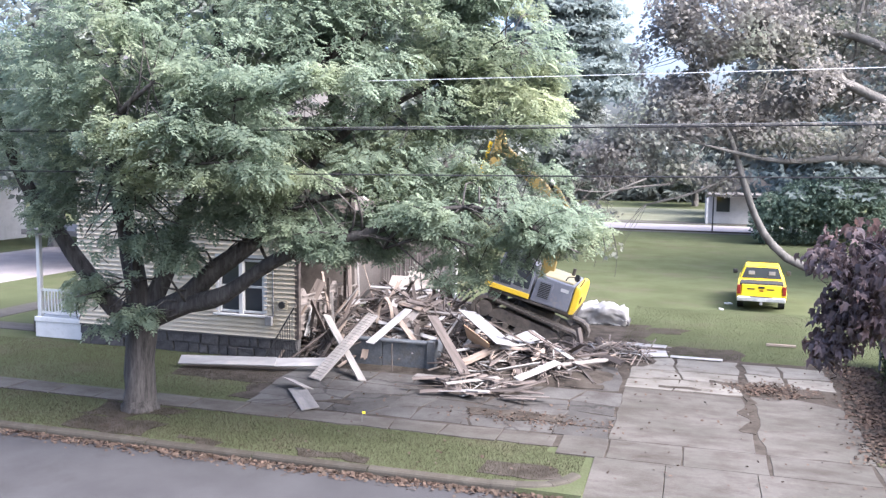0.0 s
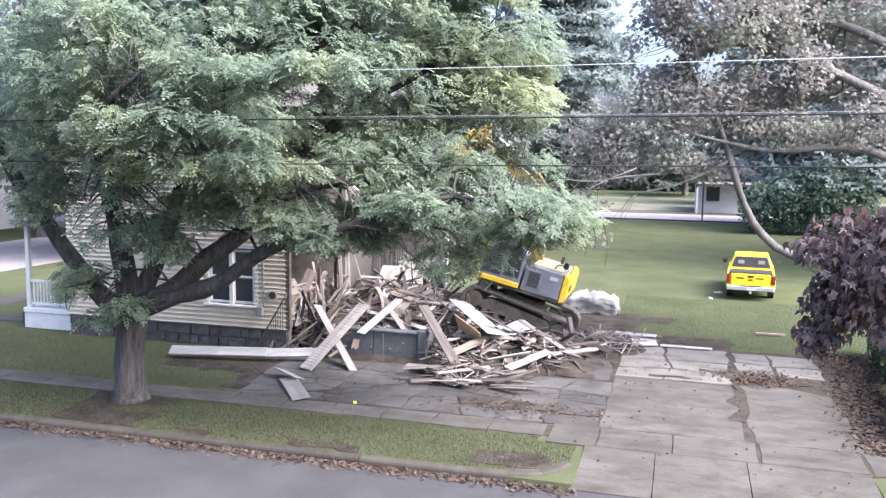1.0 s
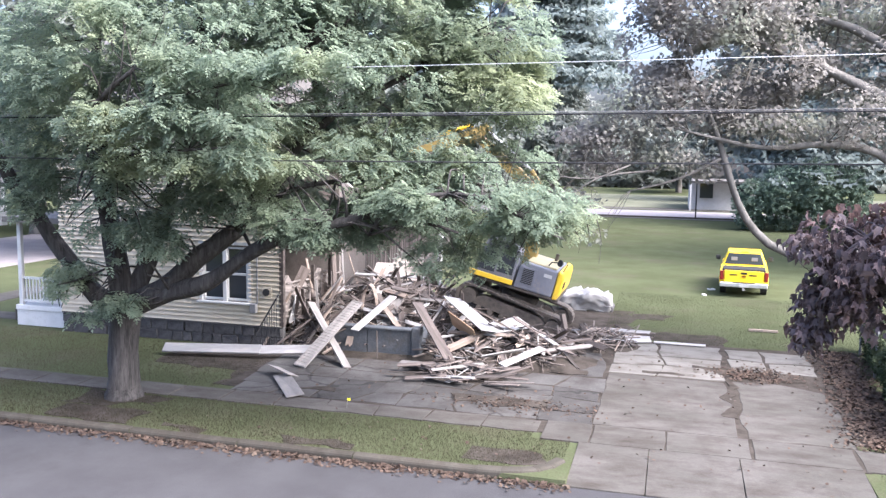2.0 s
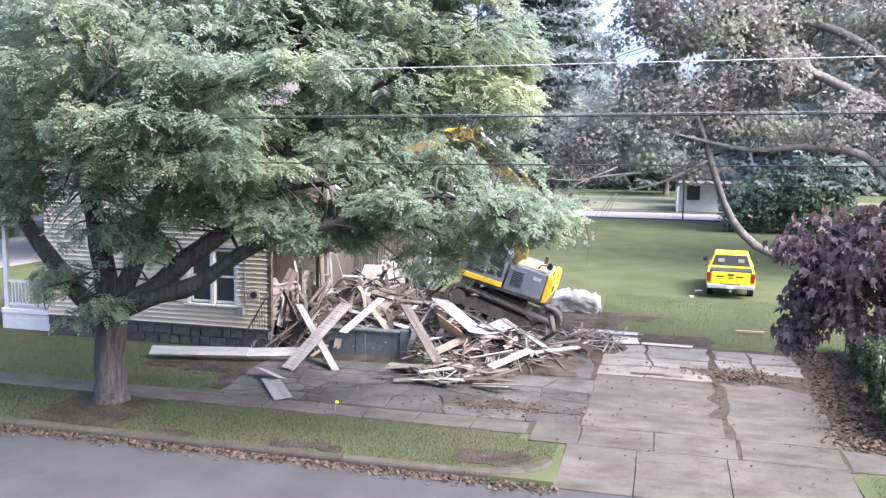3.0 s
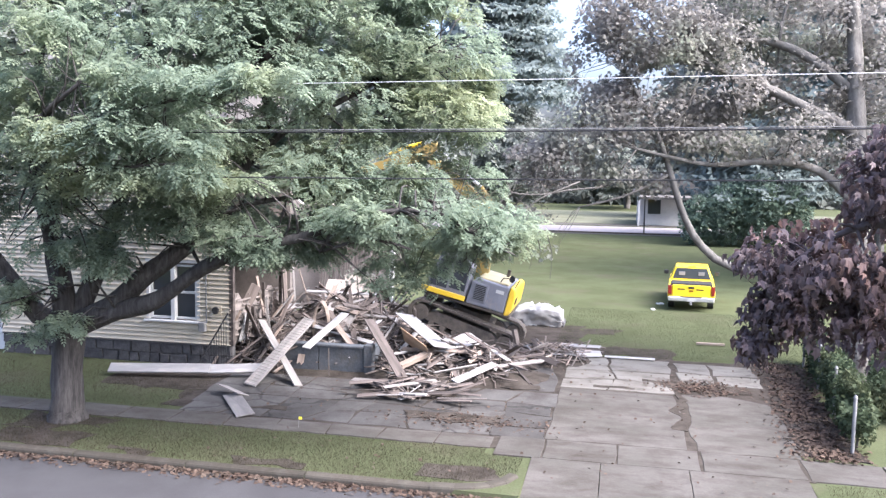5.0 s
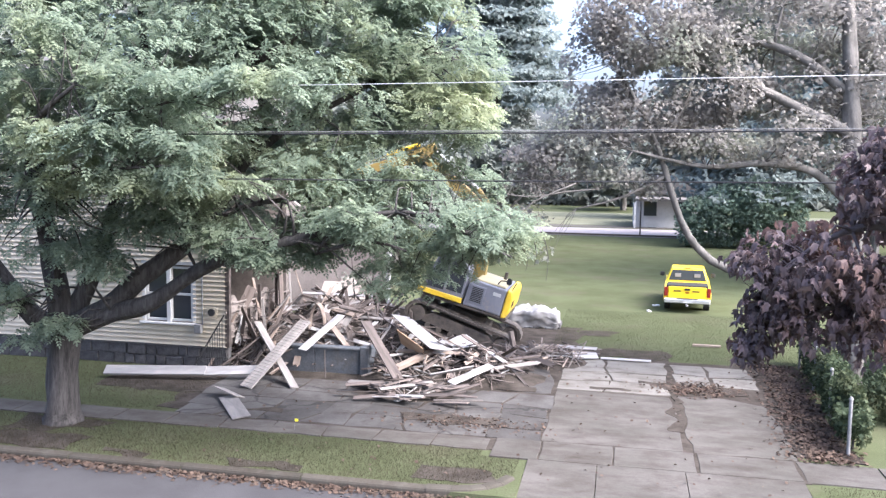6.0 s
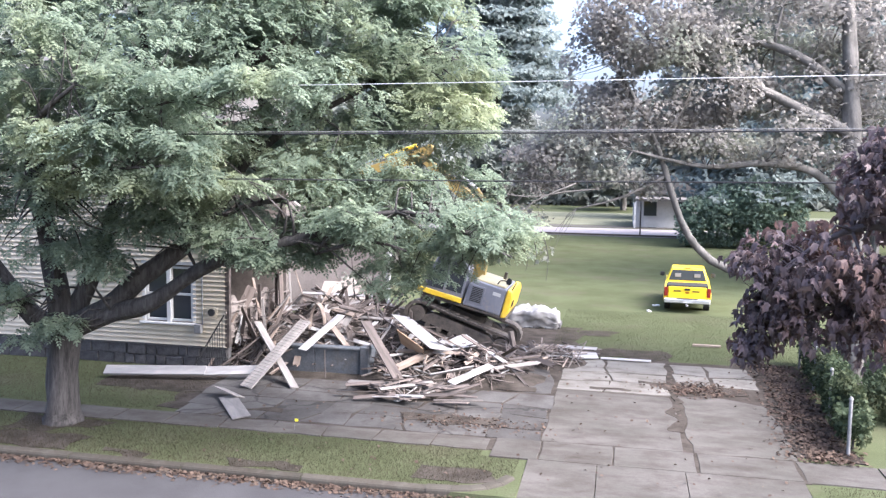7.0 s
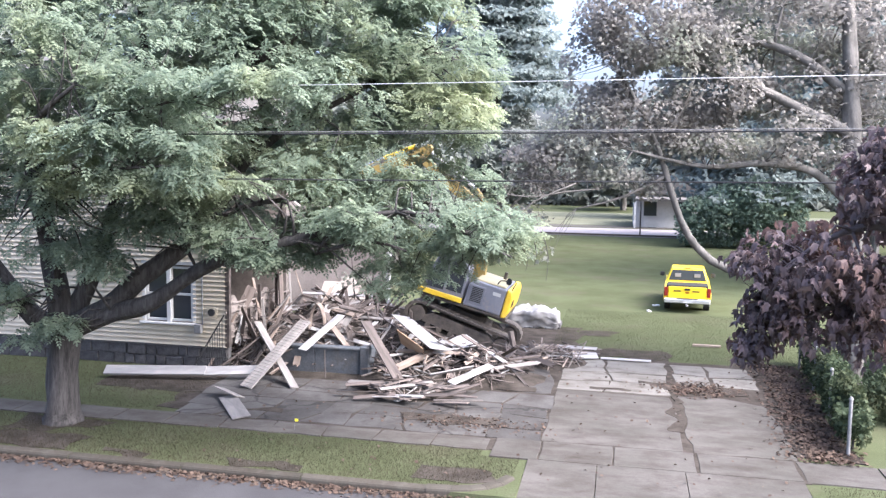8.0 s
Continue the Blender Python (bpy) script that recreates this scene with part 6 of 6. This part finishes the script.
sapling = thing("sapling", "thin bare sapling with a few red leaves in the rubble", "sapling")
for pts in [
    [(-6.97, 21.8, 1.97, 0.018), (-6.99, 21.7, 2.59, 0.012), (-7.01, 21.6, 3.14, 0.006)],
    [(-6.54, 21.8, 1.99, 0.018), (-6.41, 21.7, 2.77, 0.012), (-6.23, 21.6, 3.39, 0.006)],
    [(-6.15, 21.8, 2.08, 0.016), (-5.97, 21.7, 2.94, 0.01), (-5.84, 21.6, 3.48, 0.005)],
    [(-6.53, 21.75, 2.38, 0.01), (-6.72, 21.6, 2.77, 0.005)],
]:
    part("stem", tube(bmesh.new(), pts, 5), M["bark"], sapling)
rng = np.random.default_rng(9)
p = np.array((-6.69, 21.50, 2.60)) + rng.normal(size=(160, 3)) * (0.28, 0.15, 0.16)
many("foliage", MAPLE, MAPLE_F, p, turns(rng, 160, None, (0.6, 0.6)), rng.uniform(0.07, 0.12, 160), M["leaf_b"], sapling)["kind"] = "stuff"
# woods that close the view far off
rng = np.random.default_rng(5)
k = 26000
gx = rng.uniform(-190, 190, k)
gy = 135 + rng.uniform(0, 18, k) + 0.0016 * gx ** 2
top = np.array([9 + 4 * noise.noise((x * 0.06, 0, 1)) + 3 * noise.noise((x * 0.2, 0, 2)) for x in gx])
p = np.c_[gx, gy, rng.random(k) * top]
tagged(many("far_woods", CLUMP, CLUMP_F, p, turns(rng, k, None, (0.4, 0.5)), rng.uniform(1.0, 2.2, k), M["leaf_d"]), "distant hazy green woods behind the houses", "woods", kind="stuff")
# ---- fence with vines, hedge ----
fence = thing("chain_fence", "galvanised fence post of a vine-covered fence", "fence")
for x, y in ((4.52, 17.6), (4.75, 20.2), (4.95, 22.8), (5.1, 25.4)):
    cyl(bm := bmesh.new(), (x, y, -0.1), (x, y, 1.15), 0.035, n=10)
    cyl(bm, (x, y, 1.15), (x, y, 1.2), 0.045, 0.02, n=10)
    part("post", bm, M["grey"], fence)
rng = np.random.default_rng(44)


def shrub(name, label, blobs, count, size, leaf, cat="hedge"):
    t = thing(name, label, cat)
    for b in blobs:
        part("stem", tube(bmesh.new(), [(b[0], b[1], 0, 0.03), (b[0] + 0.05, b[1], b[2], 0.015)], 5), M["bark"], t)
    p, d, _ = crown_points(rng, blobs, count, 1.4, -0.2, 2.2)
    p[:, 2] = np.abs(p[:, 2])
    many("foliage", MAPLE, MAPLE_F, p, turns(rng, len(p), None, (0.6, 0.6)), rng.uniform(0.6, 1.3, len(p)) * size, M[leaf], t)["kind"] = "stuff"


shrub("vine_hedge", "dark green vine-grown hedge along a fence", [(4.72 + 0.07 * i, 18.1 + 0.75 * i, 0.66 + 0.1 * math.sin(i * 2.1), 0.36, 0.6, 0.72) for i in range(11)], 15000, 0.09, "leaf_h")
shrub("shrubs", "yellow-green shrubs behind a fence", [(6.2 + 0.5 * i, 20.5 + 1.6 * i, 0.7, 0.8, 0.9, 0.8) for i in range(5)], 9000, 0.1, "leaf_h", "shrub")


shrub("round_bush", "broad rounded green bush at the lawn's end", [(5.4, 66, 1.9, 1.6, 1.5, 2.0), (7.4, 66, 2.5, 2.0, 1.6, 2.4), (9.4, 66, 2.9, 2.0, 1.6, 2.6), (11.6, 66.5, 2.4, 1.9, 1.6, 2.4)], 20000, 0.22, "leaf_bush", "bush")


# ---- far houses ----
def far_house(x0, x1, y, hw, label, roof_up=2.2, porch=True):
    h = thing("far_house", label, "house")
    part("wall", box(bmesh.new(), ((x0 + x1) / 2, y + 4, hw / 2), (x1 - x0, 8, hw)), M["white"], h)
    bm = prism(bmesh.new(), [(x0 - 0.5, hw), (x1 + 0.5, hw), ((x0 + x1) / 2, hw + roof_up)], y - 0.5, y + 8.5)
    part("roof", bm, M["roof"], h)
    x = x0 + 1.6
    while x < x1 - 1:
        w = part("window", box(bmesh.new(), (x, y - 0.03, 1.9), (1.5, 0.1, 1.7)), M["white"], h)
        part("pane", box(bmesh.new(), (x, y - 0.09, 1.9), (1.25, 0.03, 1.45)), M["glass"], w)
        x += 3.2
    if porch:
        part("porch_roof", box(bmesh.new(), ((x0 + x1) / 2, y - 0.9, 2.95), (x1 - x0, 1.8, 0.18), pose(0, 0, 0, 8, 0, 0)), M["roof"], h)
        for q in (x0 + 0.1, x1 - 0.1):
            part("porch_post", box(bmesh.new(), (q, y - 1.7, 1.4), (0.16, 0.16, 2.8)), M["white"], h)
    return h


far_house(1.2, 7.4, 88, 3.4, "small white house with a low porch across the far street")
far_house(-24, -16, 88, 3.6, "low white house half hidden by trees", porch=False)
far_house(-52, -44, 40, 4.0, "grey-white house across the side street", porch=False)
lp = thing("lamp_post", "slim dark post beside the far street", "post", at=pose(1.62, 79.2 - 3.4, 0))
cyl(bm := bmesh.new(), (0, 0, 0), (0, 0, 4.0), 0.06, 0.05, n=8)
part("pole", bm, M["black"], lp)
part("head", box(bmesh.new(), (0, 0, 4.1), (0.25, 0.25, 0.25), bevel=0.03), M["black"], lp)

# ---- fallen leaves and grass ----
rng = np.random.default_rng(77)


def litter(name, label, pts, size, mat):
    k = len(pts)
    ob = many(name, MAPLE, MAPLE_F, pts, turns(rng, k, None, (0, 0.35), 0.35), rng.uniform(0.6, 1.2, k) * size, M[mat])
    tagged(ob, label, "leaves", kind="stuff")


k = 5200
gx = rng.uniform(-30, -1.5, k)
gy = 13.84 - np.abs(rng.normal(0, 0.17, k))
litter("gutter_leaves", "brown fallen leaves along the gutter", np.c_[gx, gy, np.full(k, -0.065)], 0.075, "fallen")
k = 3600
gy = rng.uniform(16.9, 25.5, k)
gx = 4.05 + 0.06 * (gy - 17) + rng.normal(0, 0.32, k) - 0.25 * (rng.random(k) < 0.2)
litter("drive_leaves", "brown fallen leaves along the drive's edge", np.c_[gx, gy, np.full(k, 0.05)], 0.085, "fallen")
k = 340
gx, gy = rng.uniform(-9, 3.4, k), rng.uniform(14.2, 24.5, k)
litter("scattered_leaves", "scattered fallen leaves on concrete and grass", np.c_[gx, gy, np.full(k, 0.045)], 0.07, "fallen")
k = 700
gx = rng.normal(2.0, 0.5, k)
gy = rng.normal(22.1, 0.35, k)
litter("joint_leaves", "leaves and grass in a broken drive joint", np.c_[gx, gy, np.full(k, 0.045)], 0.08, "fallen")
k = 500
gx = rng.normal(-3.2, 0.9, k)
gy = rng.normal(17.8, 0.28, k)
litter("stain_litter", "dark leaf litter on the forecourt", np.c_[gx, gy, np.full(k, 0.035)], 0.07, "fallen")
BLADE = [(0, -0.012, 0), (0.05, 0.0, 0.45), (0.25, 0.0, 1.0), (0, 0.012, 0)]
k = 96000
gx = np.r_[rng.uniform(-24, -1.75, k), rng.uniform(-24, -10, k // 2), rng.uniform(3.6, 12, k // 6), rng.uniform(-2, 6, k // 2)]
gy = np.r_[rng.uniform(14.05, 16.12, k), rng.uniform(17.0, 20.9, k // 2), rng.uniform(14.1, 15.7, k // 6), rng.uniform(25.2, 34, k // 2)]
on_kerb = (gx > -2.6) & (gx < 0) & (gy < 16.2) & (gy < 14.2 + (gx + 2.6) * 0.75)
on_slab = (gx > -2.5) & (gx < 3.6) & (gy > 15.78) & (gy < 17)
gx, gy = gx[~on_kerb & ~on_slab], gy[~on_kerb & ~on_slab]
# near grass takes the darker blades, tree shade included in their colour
for near, mat, label in ((True, "blade", "short worn brown grass with tree shade in its dark colour"), (False, "blade_lawn", "short green lawn grass behind the drive")):
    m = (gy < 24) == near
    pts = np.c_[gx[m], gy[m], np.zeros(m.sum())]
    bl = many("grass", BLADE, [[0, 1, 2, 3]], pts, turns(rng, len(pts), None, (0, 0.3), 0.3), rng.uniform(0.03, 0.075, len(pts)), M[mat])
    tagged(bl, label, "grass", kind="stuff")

# ---- what moves ----
# seconds, boom angle above the horizon, stick angle below the horizon, both in the world
ARM = [(0.0, 69.5, 70), (0.4, 68.5, 66), (1.0, 67, 40), (1.3, 67, 20), (1.6, 67, 14), (3.0, 66.5, 13), (3.5, 66, 12), (4.5, 65.5, 14), (5.5, 65, 16), (6.5, 64.5, 15), (8.0, 63.5, 18)]
ROCK = [(0.0, -0.3), (0.5, 2.0), (1.0, 1.2), (1.5, 1.4), (3.0, -0.4), (3.5, -1.0), (4.0, 1.5), (4.5, 1.4), (6.0, 0.0), (7.0, 0.3), (8.0, 0.2)]
PIVOT = Vector((0.12, -0.2, 1.72))


def motions():
    rows_b, rows_s, rows_k = [], [], []
    T = [a[0] for a in ARM]
    for i in range(33):
        t = i * 0.25
        up = float(np.interp(t, T, [a[1] for a in ARM])) - TILT
        dn = float(np.interp(t, T, [a[2] for a in ARM])) + TILT
        tip = PIVOT + Vector((4.4 * math.cos(radians(up)), 0, 4.4 * math.sin(radians(up))))
        end = tip + Vector((2.3 * math.cos(radians(dn)), 0, -2.3 * math.sin(radians(dn))))
        rows_b.append((t, pose(*PIVOT, 0, -up, 0)))
        rows_s.append((t, pose(*tip, 0, dn, 0)))
        rows_k.append((t, pose(*end, 0, dn + 15, 0)))
    walk(boom, rows_b)
    walk(stick, rows_s)
    walk(bucket, rows_k)
    walk(exc, [(t, pose(*EXC, 0, -TILT + a, 180)) for t, a in ROCK])
    stand = pose(-9.3, 27.6, 0.7)
    walk(lathwall, [(0.0, stand), (4.7, stand), (5.0, pose(-9.3, 27.65, 0.7, -12, 0, 0)), (5.3, pose(-9.3, 27.7, 0.7, -45, 4, 0)), (5.6, pose(-9.3, 27.5, 0.72, -80, 5, 0)), (8.0, pose(-9.3, 27.5, 0.72, -80, 5, 0))])


motions()
